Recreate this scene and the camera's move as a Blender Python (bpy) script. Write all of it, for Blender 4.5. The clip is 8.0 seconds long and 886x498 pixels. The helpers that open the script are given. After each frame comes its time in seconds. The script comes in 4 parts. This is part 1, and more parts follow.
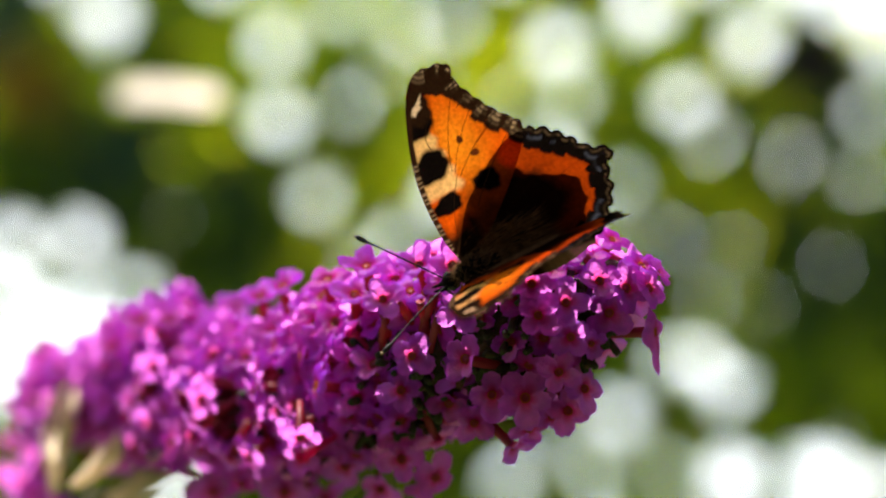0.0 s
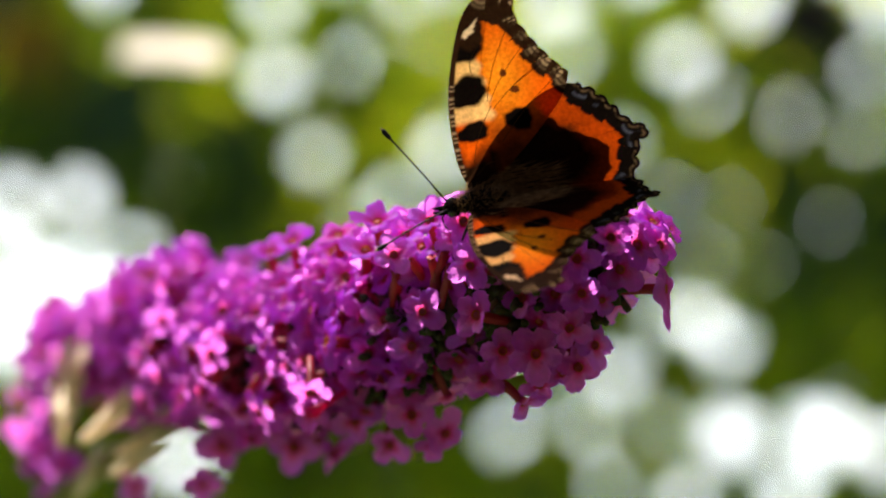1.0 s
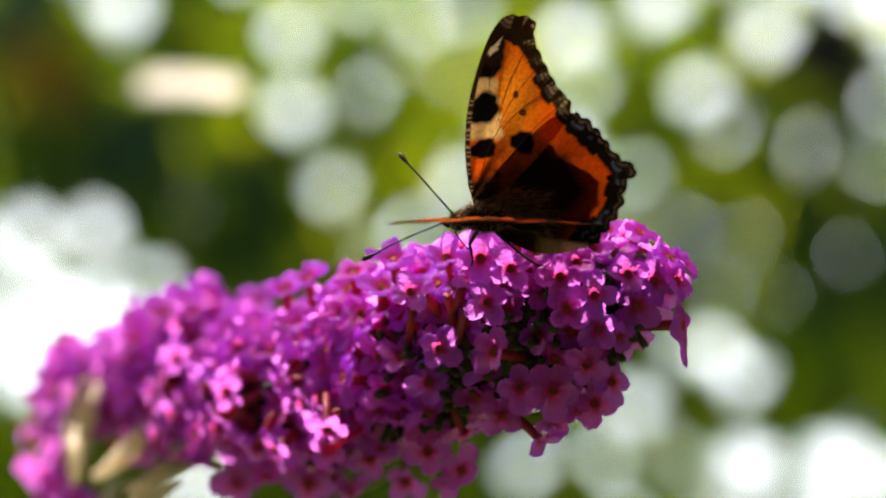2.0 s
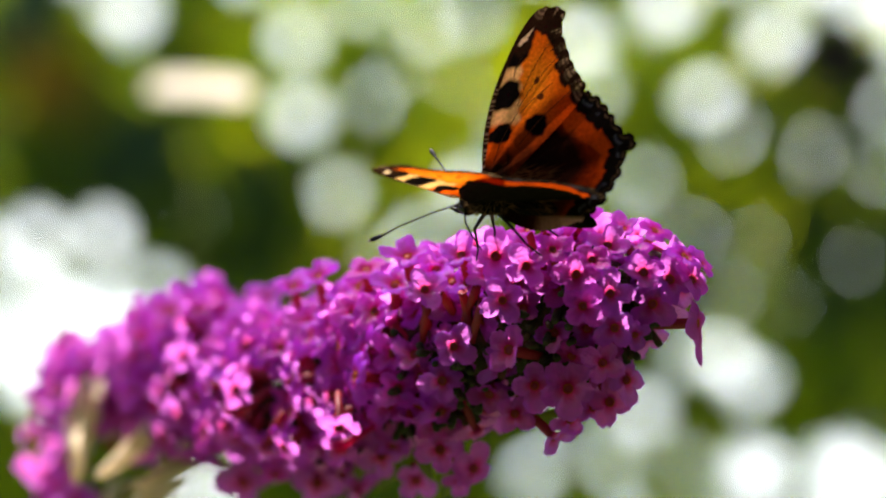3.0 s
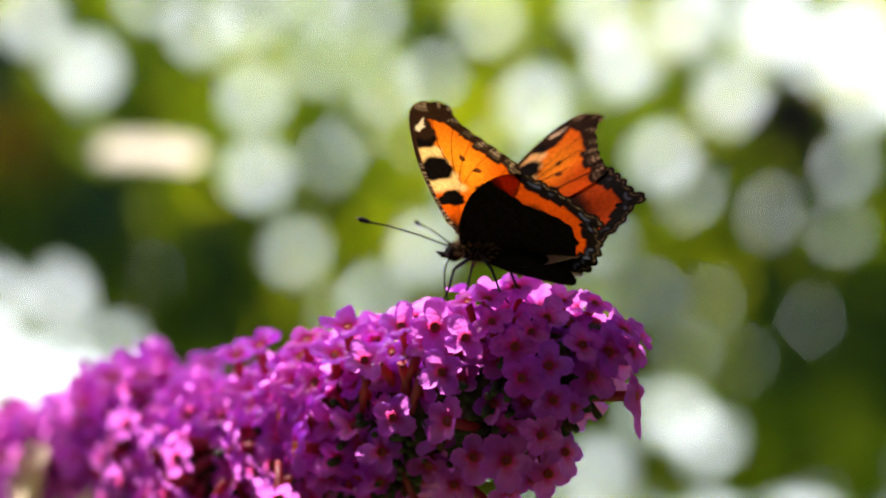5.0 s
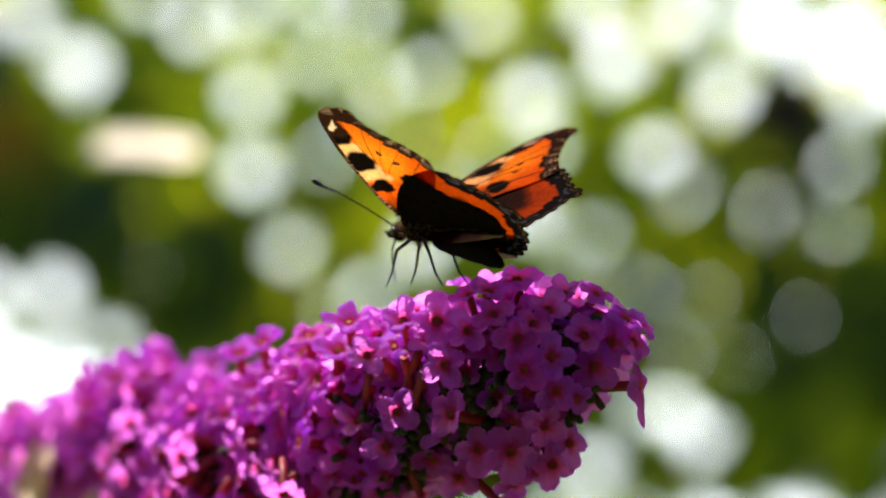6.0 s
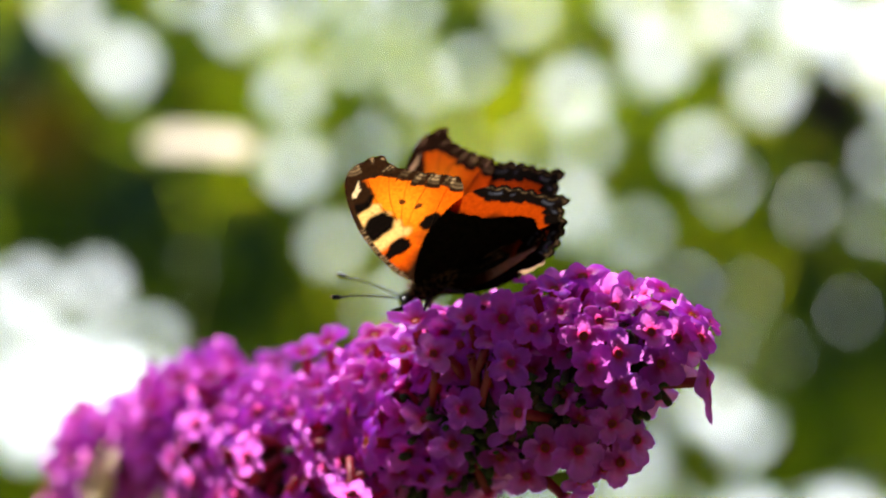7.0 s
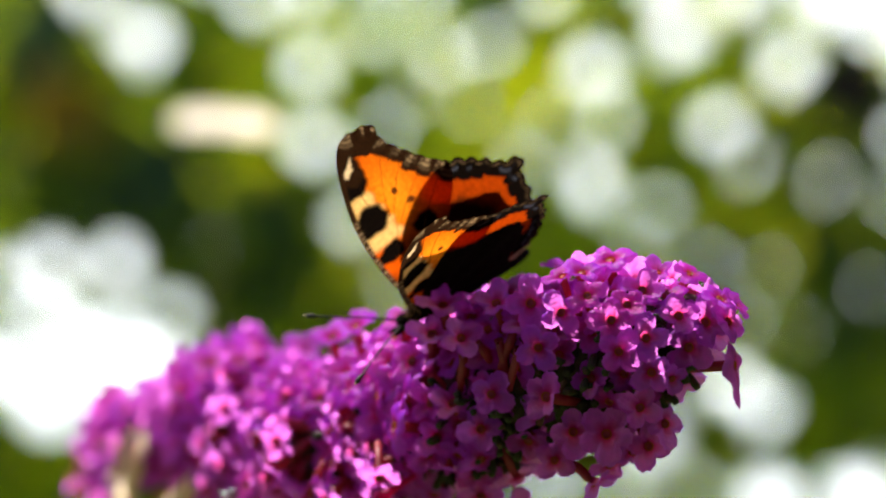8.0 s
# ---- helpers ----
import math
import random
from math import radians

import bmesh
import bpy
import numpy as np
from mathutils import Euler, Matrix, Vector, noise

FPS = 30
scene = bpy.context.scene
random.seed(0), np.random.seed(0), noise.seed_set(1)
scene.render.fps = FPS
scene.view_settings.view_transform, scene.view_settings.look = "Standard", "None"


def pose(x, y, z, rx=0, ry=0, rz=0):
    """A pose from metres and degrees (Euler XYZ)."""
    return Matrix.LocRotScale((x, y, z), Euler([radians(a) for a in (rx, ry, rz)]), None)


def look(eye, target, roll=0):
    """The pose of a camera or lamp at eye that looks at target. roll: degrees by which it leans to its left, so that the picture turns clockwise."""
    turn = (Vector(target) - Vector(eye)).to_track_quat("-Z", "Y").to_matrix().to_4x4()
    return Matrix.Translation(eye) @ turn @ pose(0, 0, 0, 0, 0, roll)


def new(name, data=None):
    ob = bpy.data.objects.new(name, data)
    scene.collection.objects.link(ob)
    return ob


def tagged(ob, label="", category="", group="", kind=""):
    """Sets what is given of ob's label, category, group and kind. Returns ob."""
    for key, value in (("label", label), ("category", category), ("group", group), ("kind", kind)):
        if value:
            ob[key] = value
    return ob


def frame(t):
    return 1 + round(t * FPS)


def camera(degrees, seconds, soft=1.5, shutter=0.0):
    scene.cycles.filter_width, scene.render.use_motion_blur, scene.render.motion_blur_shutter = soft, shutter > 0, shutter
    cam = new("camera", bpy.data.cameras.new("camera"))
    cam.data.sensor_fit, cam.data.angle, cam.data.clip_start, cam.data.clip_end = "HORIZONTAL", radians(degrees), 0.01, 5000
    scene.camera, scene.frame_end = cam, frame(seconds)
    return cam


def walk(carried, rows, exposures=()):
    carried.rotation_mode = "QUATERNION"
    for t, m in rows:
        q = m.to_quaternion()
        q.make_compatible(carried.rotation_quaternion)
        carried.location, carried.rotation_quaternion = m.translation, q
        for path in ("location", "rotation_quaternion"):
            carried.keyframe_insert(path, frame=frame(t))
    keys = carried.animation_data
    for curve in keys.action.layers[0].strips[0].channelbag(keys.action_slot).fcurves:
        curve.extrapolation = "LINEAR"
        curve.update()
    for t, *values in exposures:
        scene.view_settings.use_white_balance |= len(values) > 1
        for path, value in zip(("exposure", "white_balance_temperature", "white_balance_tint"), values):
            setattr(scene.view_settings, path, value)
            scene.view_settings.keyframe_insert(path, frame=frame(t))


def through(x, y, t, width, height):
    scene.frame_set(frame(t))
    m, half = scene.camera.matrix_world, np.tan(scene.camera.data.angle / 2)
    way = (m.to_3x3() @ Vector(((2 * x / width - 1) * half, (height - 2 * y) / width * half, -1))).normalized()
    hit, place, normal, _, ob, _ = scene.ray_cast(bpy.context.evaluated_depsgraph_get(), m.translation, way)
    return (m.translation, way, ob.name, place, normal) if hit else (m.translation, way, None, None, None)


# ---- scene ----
# A telephoto view of a tortoiseshell butterfly on a buddleja spike, with a sunlit hedge far behind.
MM = 0.001
FOCUS = 0.45                      # metres from the lens to the flower
TILT = 9.0                        # degrees by which the lens looks up
FLOWER = Vector((0.0, 0.0, 1.62))
EYE = FLOWER - FOCUS * Vector((0.0, math.cos(radians(TILT)), math.sin(radians(TILT))))
VIEW = look(EYE, FLOWER)          # the lens's first pose; the flower is laid out in its axes


def drift(right, up, pitch, yaw):
    """The lens moved by millimetres and turned by degrees from its first pose."""
    return VIEW @ pose(right * MM, up * MM, 0, pitch, yaw, 0)


def sway(right, up, roll, yaw):
    """The spike moved by millimetres and turned by degrees about its middle, as it nods under the butterfly."""
    pivot = Matrix.Translation(Vector((0, -14, -455)) * MM)
    return VIEW @ Matrix.Translation(Vector((right, up, 0)) * MM) @ pivot @ pose(0, 0, 0, 0, 0, roll) @ pose(0, 0, 0, 0, yaw) @ pivot.inverted() @ pose(0, 0, -FOCUS)


def seat(x, y, z, rx, ry, rz):
    """A pose in the same axes, z towards the lens."""
    return VIEW @ pose(x * MM, y * MM, z * MM - FOCUS, rx, ry, rz)


cam = camera(14.0, 8.0, soft=2.05)
cam.data.dof.use_dof = True
cam.data.dof.focus_distance = FOCUS - 0.007
cam.data.dof.aperture_fstop = 13.8
walk(cam, [
    (0.0, drift(-0.00, 0.00, 0.000, 0.000)),
    (0.5, drift(-3.15, 0.25, -0.364, -0.141)),
    (1.0, drift(-1.74, -0.08, -0.671, -0.060)),
    (1.5, drift(-1.91, 0.41, -0.259, -0.054)),
    (1.7, drift(-1.66, 0.66, -0.165, 0.040)),
    (2.8, drift(-2.98, -0.66, -0.194, 0.410)),
    (3.0, drift(-3.07, -0.75, -0.058, 0.300)),
    (3.5, drift(0.58, 0.41, 0.261, 0.092)),
    (4.0, drift(-0.50, 1.33, 0.657, -0.045)),
    (4.5, drift(0.17, 1.49, 0.842, -0.239)),
    (4.7, drift(0.25, 1.33, 0.854, -0.291)),
    (5.8, drift(-1.49, 0.83, 0.792, -0.387)),
    (6.0, drift(-1.49, 0.41, 0.809, -0.441)),
    (6.5, drift(-1.82, -0.33, 0.823, -0.519)),
    (7.0, drift(-5.31, 0.75, 0.731, 0.159)),
    (7.5, drift(-4.81, 2.49, 0.437, 0.213)),
    (8.0, drift(-6.47, 1.82, 0.333, 0.451)),
])

# ---- world, sun, exposure ----
SUN_AZIMUTH, SUN_HEIGHT = -46.0, 65.0
sun_way = Vector((math.sin(radians(SUN_AZIMUTH)) * math.cos(radians(SUN_HEIGHT)),
                  math.cos(radians(SUN_AZIMUTH)) * math.cos(radians(SUN_HEIGHT)), math.sin(radians(SUN_HEIGHT))))
world = bpy.data.worlds.new("world")
scene.world = world
world.use_nodes = True
wn = world.node_tree.nodes
sky = wn.new("ShaderNodeTexSky")
sky.sky_type = "NISHITA"
sky.sun_disc = False
sky.sun_elevation, sky.sun_rotation = radians(SUN_HEIGHT), radians(SUN_AZIMUTH)
sky.dust_density, sky.air_density = 3.0, 1.0
world.node_tree.links.new(sky.outputs[0], wn["Background"].inputs[0])
wn["Background"].inputs[1].default_value = 0.06
sun = new("sun", bpy.data.lights.new("sun", "SUN"))
sun.data.energy, sun.data.angle, sun.data.color = 5.0, radians(0.5), (1.0, 0.95, 0.87)
sun.matrix_world = look(FLOWER + 20 * sun_way, FLOWER)
scene.view_settings.exposure = 1.3


# ---- materials ----
def shader(name):
    mat = bpy.data.materials.new(name)
    mat.use_nodes = True
    nodes, links = mat.node_tree.nodes, mat.node_tree.links
    nodes.clear()
    out = nodes.new("ShaderNodeOutputMaterial")
    return mat, nodes, links, out


def rgba(c):
    return (c[0], c[1], c[2], 1.0)


def noise_ramp(nodes, links, scale, stops, detail=4.0, coords="Object"):
    tex = nodes.new("ShaderNodeTexCoord")
    nz = nodes.new("ShaderNodeTexNoise")
    nz.inputs["Scale"].default_value, nz.inputs["Detail"].default_value = scale, detail
    links.new(tex.outputs[coords], nz.inputs["Vector"])
    ramp = nodes.new("ShaderNodeValToRGB")
    ramp.color_ramp.elements[0].position, ramp.color_ramp.elements[0].color = stops[0][0], rgba(stops[0][1])
    ramp.color_ramp.elements[1].position, ramp.color_ramp.elements[1].color = stops[-1][0], rgba(stops[-1][1])
    for pos, c in stops[1:-1]:
        ramp.color_ramp.elements.new(pos).color = rgba(c)
    links.new(nz.outputs["Fac"], ramp.inputs["Fac"])
    return ramp.outputs["Color"], nz.outputs["Fac"]


def mixed(nodes, links, fac, a, b, mode="MIX"):
    mix = nodes.new("ShaderNodeMix")
    mix.data_type, mix.blend_type = "RGBA", mode
    for sock, value in ((mix.inputs[0], fac), (mix.inputs[6], a), (mix.inputs[7], b)):
        if hasattr(value, "is_linked"):
            links.new(value, sock)
        elif isinstance(value, (int, float)):
            sock.default_value = value
        else:
            sock.default_value = rgba(value)
    return mix.outputs[2]


def bumped(nodes, links, height, strength, distance):
    bump = nodes.new("ShaderNodeBump")
    bump.inputs["Strength"].default_value, bump.inputs["Distance"].default_value = strength, distance
    links.new(height, bump.inputs["Height"])
    return bump.outputs["Normal"]


def thin_surface(mat, nodes, links, out, colour, through_colour, through, gloss, rough, normal=None):
    """A thin living sheet: it reflects, lets light through and shines a little."""
    front, back = nodes.new("ShaderNodeBsdfDiffuse"), nodes.new("ShaderNodeBsdfTranslucent")
    shine = nodes.new("ShaderNodeBsdfGlossy")
    shine.inputs["Roughness"].default_value = rough
    links.new(colour, front.inputs["Color"])
    links.new(through_colour, back.inputs["Color"])
    if normal is not None:
        for node in (front, back, shine):
            links.new(normal, node.inputs["Normal"])
    body, whole = nodes.new("ShaderNodeMixShader"), nodes.new("ShaderNodeMixShader")
    body.inputs[0].default_value, whole.inputs[0].default_value = through, gloss
    links.new(front.outputs[0], body.inputs[1])
    links.new(back.outputs[0], body.inputs[2])
    links.new(body.outputs[0], whole.inputs[1])
    links.new(shine.outputs[0], whole.inputs[2])
    links.new(whole.outputs[0], out.inputs[0])
    return mat


def petal_material():
    mat, nodes, links, out = shader("petal")
    info = nodes.new("ShaderNodeObjectInfo")
    ramp = nodes.new("ShaderNodeValToRGB")
    cr = ramp.color_ramp
    cr.elements[0].position, cr.elements[0].color = 0.0, (0.72, 0.022, 0.42, 1)
    cr.elements[1].position, cr.elements[1].color = 1.0, (0.40, 0.060, 0.88, 1)
    cr.elements.new(0.35).color = (0.66, 0.034, 0.62, 1)
    cr.elements.new(0.70).color = (0.52, 0.048, 0.80, 1)
    geo = nodes.new("ShaderNodeNewGeometry")
    both, wrap = nodes.new("ShaderNodeMath"), nodes.new("ShaderNodeMath")
    both.operation, wrap.operation = "ADD", "FRACT"
    links.new(info.outputs["Random"], both.inputs[0])
    links.new(geo.outputs["Random Per Island"], both.inputs[1])
    links.new(both.outputs[0], wrap.inputs[0])
    links.new(wrap.outputs[0], ramp.inputs["Fac"])
    grain, fac = noise_ramp(nodes, links, 1500, [(0.3, (0.70, 0.66, 0.74)), (0.7, (1.12, 1.15, 1.08))])
    patch, _ = noise_ramp(nodes, links, 420, [(0.35, (0.62, 0.55, 0.80)), (0.65, (1.12, 1.1, 1.05))], detail=2.0)
    col = mixed(nodes, links, 1.0, ramp.outputs["Color"], grain, "MULTIPLY")
    col = mixed(nodes, links, 1.0, col, patch, "MULTIPLY")
    attr, inner = nodes.new("ShaderNodeAttribute"), nodes.new("ShaderNodeMapRange")
    attr.attribute_name = "rim"
    inner.inputs["From Min"].default_value, inner.inputs["From Max"].default_value = 0.22, 0.7
    links.new(attr.outputs["Fac"], inner.inputs["Value"])
    col = mixed(nodes, links, inner.outputs["Result"], (0.46, 0.010, 0.16), col)
    outer = nodes.new("ShaderNodeMapRange")
    outer.inputs["From Min"].default_value, outer.inputs["From Max"].default_value, outer.inputs["To Max"].default_value = 0.78, 1.0, 0.5
    links.new(attr.outputs["Fac"], outer.inputs["Value"])
    col = mixed(nodes, links, outer.outputs["Result"], col, (0.56, 0.11, 0.90))
    pick = nodes.new("ShaderNodeMapRange")
    pick.inputs["To Min"].default_value, pick.inputs["To Max"].default_value = 0.7, 1.0
    links.new(wrap.outputs[0], pick.inputs["Value"])
    deep = mixed(nodes, links, pick.outputs["Result"], col, (0.96, 0.235, 0.91))
    heart = nodes.new("ShaderNodeMapRange")
    heart.inputs["From Min"].default_value, heart.inputs["From Max"].default_value = 0.18, 0.55
    links.new(attr.outputs["Fac"], heart.inputs["Value"])
    deep = mixed(nodes, links, heart.outputs["Result"], (0.80, 0.04, 0.22), deep)
    face = mixed(nodes, links, 1.0, col, (0.74, 0.24, 0.86), "MULTIPLY")
    fine = noise_ramp(nodes, links, 2600, [(0.3, (0, 0, 0)), (0.7, (1, 1, 1))])[1]
    return thin_surface(mat, nodes, links, out, face, deep, 0.67, 0.012, 0.36, bumped(nodes, links, fine, 0.5, 0.0005))


def tube_material():
    mat, nodes, links, out = shader("corolla_tube")
    col, fac = noise_ramp(nodes, links, 500, [(0.3, (0.22, 0.010, 0.03)), (0.7, (0.40, 0.03, 0.06))])
    return thin_surface(mat, nodes, links, out, col, mixed(nodes, links, 0.4, col, (0.80, 0.10, 0.09)), 0.5, 0.03, 0.5)


def glow_throat():
    mat, nodes, links, out = shader("throat")
    col, fac = noise_ramp(nodes, links, 1500, [(0.3, (0.22, 0.022, 0.004)), (0.7, (0.42, 0.055, 0.006))])
    through = mixed(nodes, links, 0.4, col, (0.90, 0.26, 0.02))
    return thin_surface(mat, nodes, links, out, col, through, 0.5, 0.02, 0.5)


def dry_husk():
    mat, nodes, links, out = shader("withered_floret")
    col, fac = noise_ramp(nodes, links, 500, [(0.3, (0.60, 0.44, 0.27)), (0.7, (0.88, 0.76, 0.58))])
    return thin_surface(mat, nodes, links, out, col, mixed(nodes, links, 0.5, col, (0.95, 0.82, 0.66)), 0.6, 0.02, 0.5)


def solid(name, scale, stops, rough=0.6, spec=0.3, bump=0.3, bump_size=0.0004, coords="Object", metal=0.0):
    mat, nodes, links, out = shader(name)
    bsdf = nodes.new("ShaderNodeBsdfPrincipled")
    col, fac = noise_ramp(nodes, links, scale, stops, coords=coords)
    links.new(col, bsdf.inputs["Base Color"])
    bsdf.inputs["Roughness"].default_value = rough
    bsdf.inputs["Specular IOR Level"].default_value = spec
    bsdf.inputs["Metallic"].default_value = metal
    links.new(bumped(nodes, links, fac, bump, bump_size), bsdf.inputs["Normal"])
    links.new(bsdf.outputs[0], out.inputs[0])
    return mat


def leaf_material(name, dark, light, glow, through=0.45):
    mat, nodes, links, out = shader(name)
    geo = nodes.new("ShaderNodeNewGeometry")
    island = mixed(nodes, links, geo.outputs["Random Per Island"], dark, light)
    grain, fac = noise_ramp(nodes, links, 60, [(0.3, (0.75, 0.78, 0.7)), (0.7, (1.15, 1.1, 1.1))])
    col = mixed(nodes, links, 1.0, island, grain, "MULTIPLY")
    lit = mixed(nodes, links, 1.0, mixed(nodes, links, geo.outputs["Random Per Island"], [0.8 * c for c in glow], glow), grain, "MULTIPLY")
    return thin_surface(mat, nodes, links, out, col, lit, through, 0.03, 0.35)


def wing_material():
    mat, nodes, links, out = shader("wing_scales")
    attr = nodes.new("ShaderNodeAttribute")
    attr.attribute_name = "pattern"
    grain, fac = noise_ramp(nodes, links, 2200, [(0.3, (0.72, 0.70, 0.68)), (0.7, (1.15, 1.13, 1.1))], detail=6)
    col = mixed(nodes, links, 1.0, attr.outputs["Color"], grain, "MULTIPLY")
    deep = mixed(nodes, links, 1.0, col, (0.96, 0.79, 0.57), "MULTIPLY")
    face = mixed(nodes, links, 1.0, col, (0.92, 0.58, 0.5), "MULTIPLY")
    return thin_surface(mat, nodes, links, out, face, deep, 0.55, 0.0005, 0.6, bumped(nodes, links, fac, 0.3, 0.0003))


PETAL, TUBE, WING = petal_material(), tube_material(), wing_material()
THROAT = glow_throat()
THROAT_DARK = solid("throat_shade", 1500, [(0.3, (0.02, 0.004, 0.003)), (0.7, (0.06, 0.008, 0.005))], rough=0.8)
STEM = solid("stem_bark", 350, [(0.3, (0.10, 0.08, 0.02)), (0.7, (0.22, 0.18, 0.045))], rough=0.8)
DRY = dry_husk()
BRACT = leaf_material("bract", (0.05, 0.07, 0.012), (0.10, 0.12, 0.02), (0.30, 0.36, 0.03), 0.4)
CALYX = solid("calyx", 600, [(0.3, (0.09, 0.07, 0.025)), (0.7, (0.20, 0.15, 0.06))], rough=0.7)
CORE = solid("shaded_calyces", 420, [(0.3, (0.008, 0.008, 0.003)), (0.55, (0.04, 0.032, 0.01)), (0.75, (0.10, 0.02, 0.02))], rough=0.9, bump=0.8, bump_size=0.0015)
CUP = solid("calyx_cup_shaded", 700, [(0.3, (0.012, 0.012, 0.004)), (0.55, (0.03, 0.026, 0.007)), (0.75, (0.10, 0.016, 0.02))], rough=0.75)
FUR_DARK = solid("body_cuticle", 900, [(0.3, (0.003, 0.002, 0.0015)), (0.7, (0.008, 0.005, 0.0035))], spec=0.03, rough=0.85)
FUR = solid("body_hair", 900, [(0.3, (0.09, 0.040, 0.014)), (0.7, (0.27, 0.135, 0.055))], rough=0.7, spec=0.03)
WING_HAIR = solid("wing_hair", 900, [(0.3, (0.11, 0.045, 0.013)), (0.7, (0.25, 0.115, 0.042))], rough=0.7, spec=0.02)
EYE_MAT = solid("compound_eye", 3000, [(0.3, (0.01, 0.008, 0.007)), (0.7, (0.03, 0.02, 0.018))], rough=0.25, spec=0.5)
LEG_MAT = solid("leg_cuticle", 900, [(0.3, (0.008, 0.006, 0.006)), (0.7, (0.035, 0.025, 0.02))], rough=0.55, spec=0.1)
TIP_MAT = solid("antenna_tip", 900, [(0.3, (0.40, 0.26, 0.10)), (0.7, (0.6, 0.42, 0.2))], rough=0.6)
VEIN = solid("wing_vein", 900, [(0.3, (0.03, 0.011, 0.004)), (0.7, (0.08, 0.03, 0.009))], rough=0.8, spec=0.02)
UNDER = solid("wing_underside", 1600, [(0.3, (0.004, 0.0025, 0.0018)), (0.7, (0.011, 0.006, 0.004))], rough=0.95, spec=0.01)
BARK = solid("bark", 30, [(0.3, (0.06, 0.045, 0.03)), (0.7, (0.16, 0.12, 0.08))], rough=0.9, bump=0.6, bump_size=0.01)
SOIL = solid("lawn", 1.3, [(0.3, (0.05, 0.085, 0.022)), (0.55, (0.075, 0.12, 0.03)), (0.7, (0.11, 0.12, 0.05))], rough=0.95, bump=0.5, bump_size=0.02)
# bright and dark: the same foliage with sunlight and shade put into its colour
LEAF = {
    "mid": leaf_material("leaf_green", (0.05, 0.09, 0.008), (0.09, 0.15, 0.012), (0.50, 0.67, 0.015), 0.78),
    "bright": leaf_material("leaf_sun_tone", (0.10, 0.14, 0.008), (0.17, 0.21, 0.012), (0.78, 0.84, 0.02), 0.88),
    "dark": leaf_material("leaf_shade_tone", (0.018, 0.035, 0.012), (0.04, 0.07, 0.018), (0.15, 0.26, 0.012), 0.45),
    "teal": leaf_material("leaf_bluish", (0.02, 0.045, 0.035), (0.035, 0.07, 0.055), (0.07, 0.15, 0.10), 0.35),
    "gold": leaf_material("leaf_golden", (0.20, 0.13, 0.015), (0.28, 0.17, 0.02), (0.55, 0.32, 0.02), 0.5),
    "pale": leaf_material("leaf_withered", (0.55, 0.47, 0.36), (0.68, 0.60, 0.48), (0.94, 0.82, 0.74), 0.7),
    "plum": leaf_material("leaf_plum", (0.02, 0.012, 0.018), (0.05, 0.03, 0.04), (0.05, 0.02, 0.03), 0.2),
}


def cloud_material():
    """Bright, hazy cloud low in the sky."""
    mat, nodes, links, out = shader("bright_cloud")
    glow = nodes.new("ShaderNodeEmission")
    col, fac = noise_ramp(nodes, links, 0.25, [(0.3, (0.88, 0.96, 0.98)), (0.7, (0.97, 1.0, 0.98))])
    links.new(col, glow.inputs["Color"])
    glow.inputs["Strength"].default_value = 1.4
    links.new(glow.outputs[0], out.inputs[0])
    return mat


CLOUD = cloud_material()


# ---- mesh helpers ----
def part(name, data, material, parent, label=""):
    ob = new(name, data)
    for m in material if isinstance(material, (list, tuple)) else [material]:
        data.materials.append(m)
    ob.parent = parent
    if label:
        ob["label"] = label
    return ob


def mesh_of(name, verts, faces, smooth=True, slots=None):
    me = bpy.data.meshes.new(name)
    me.from_pydata([tuple(v) for v in verts], [], faces)
    if smooth:
        me.polygons.foreach_set("use_smooth", [True] * len(me.polygons))
    if slots is not None:
        me.polygons.foreach_set("material_index", slots)
    me.update()
    return me


def add_tube(verts, faces, points, radii, sides=8, close=True):
    """Adds a round, tapered tube through the points to a vertex and face list."""
    first = len(verts)
    pts = [Vector(p) for p in points]
    side = None
    for i, p in enumerate(pts):
        way = (pts[min(i + 1, len(pts) - 1)] - pts[max(i - 1, 0)]).normalized()
        if side is None:
            side = way.orthogonal().normalized()
        side = (side - way * side.dot(way)).normalized()
        other = way.cross(side)
        for k in range(sides):
            a = 2 * math.pi * k / sides
            verts.append(p + radii[i] * (math.cos(a) * side + math.sin(a) * other))
    for i in range(len(pts) - 1):
        for k in range(sides):
            a, b = first + i * sides + k, first + i * sides + (k + 1) % sides
            faces.append((a, b, b + sides, a + sides))
    if close:
        faces.append(tuple(range(first + sides - 1, first - 1, -1)))
        last = first + (len(pts) - 1) * sides
        faces.append(tuple(range(last, last + sides)))


def tube_mesh(name, points, radii, sides=8):
    verts, faces = [], []
    add_tube(verts, faces, points, radii, sides)
    return mesh_of(name, verts, faces)


def curve_points(ctrl, n):
    """n points on a smooth curve through the control points."""
    c = [np.array(p, float) for p in ctrl]
    c = [2 * c[0] - c[1]] + c + [2 * c[-1] - c[-2]]
    out = []
    for i in range(n):
        s = i / (n - 1) * (len(c) - 3)
        k = min(int(s), len(c) - 4)
        t = s - k
        p0, p1, p2, p3 = c[k:k + 4]
        out.append(0.5 * (2 * p1 + (p2 - p0) * t + (2 * p0 - 5 * p1 + 4 * p2 - p3) * t * t + (3 * p1 - p0 - 3 * p2 + p3) * t ** 3))
    return np.array(out)


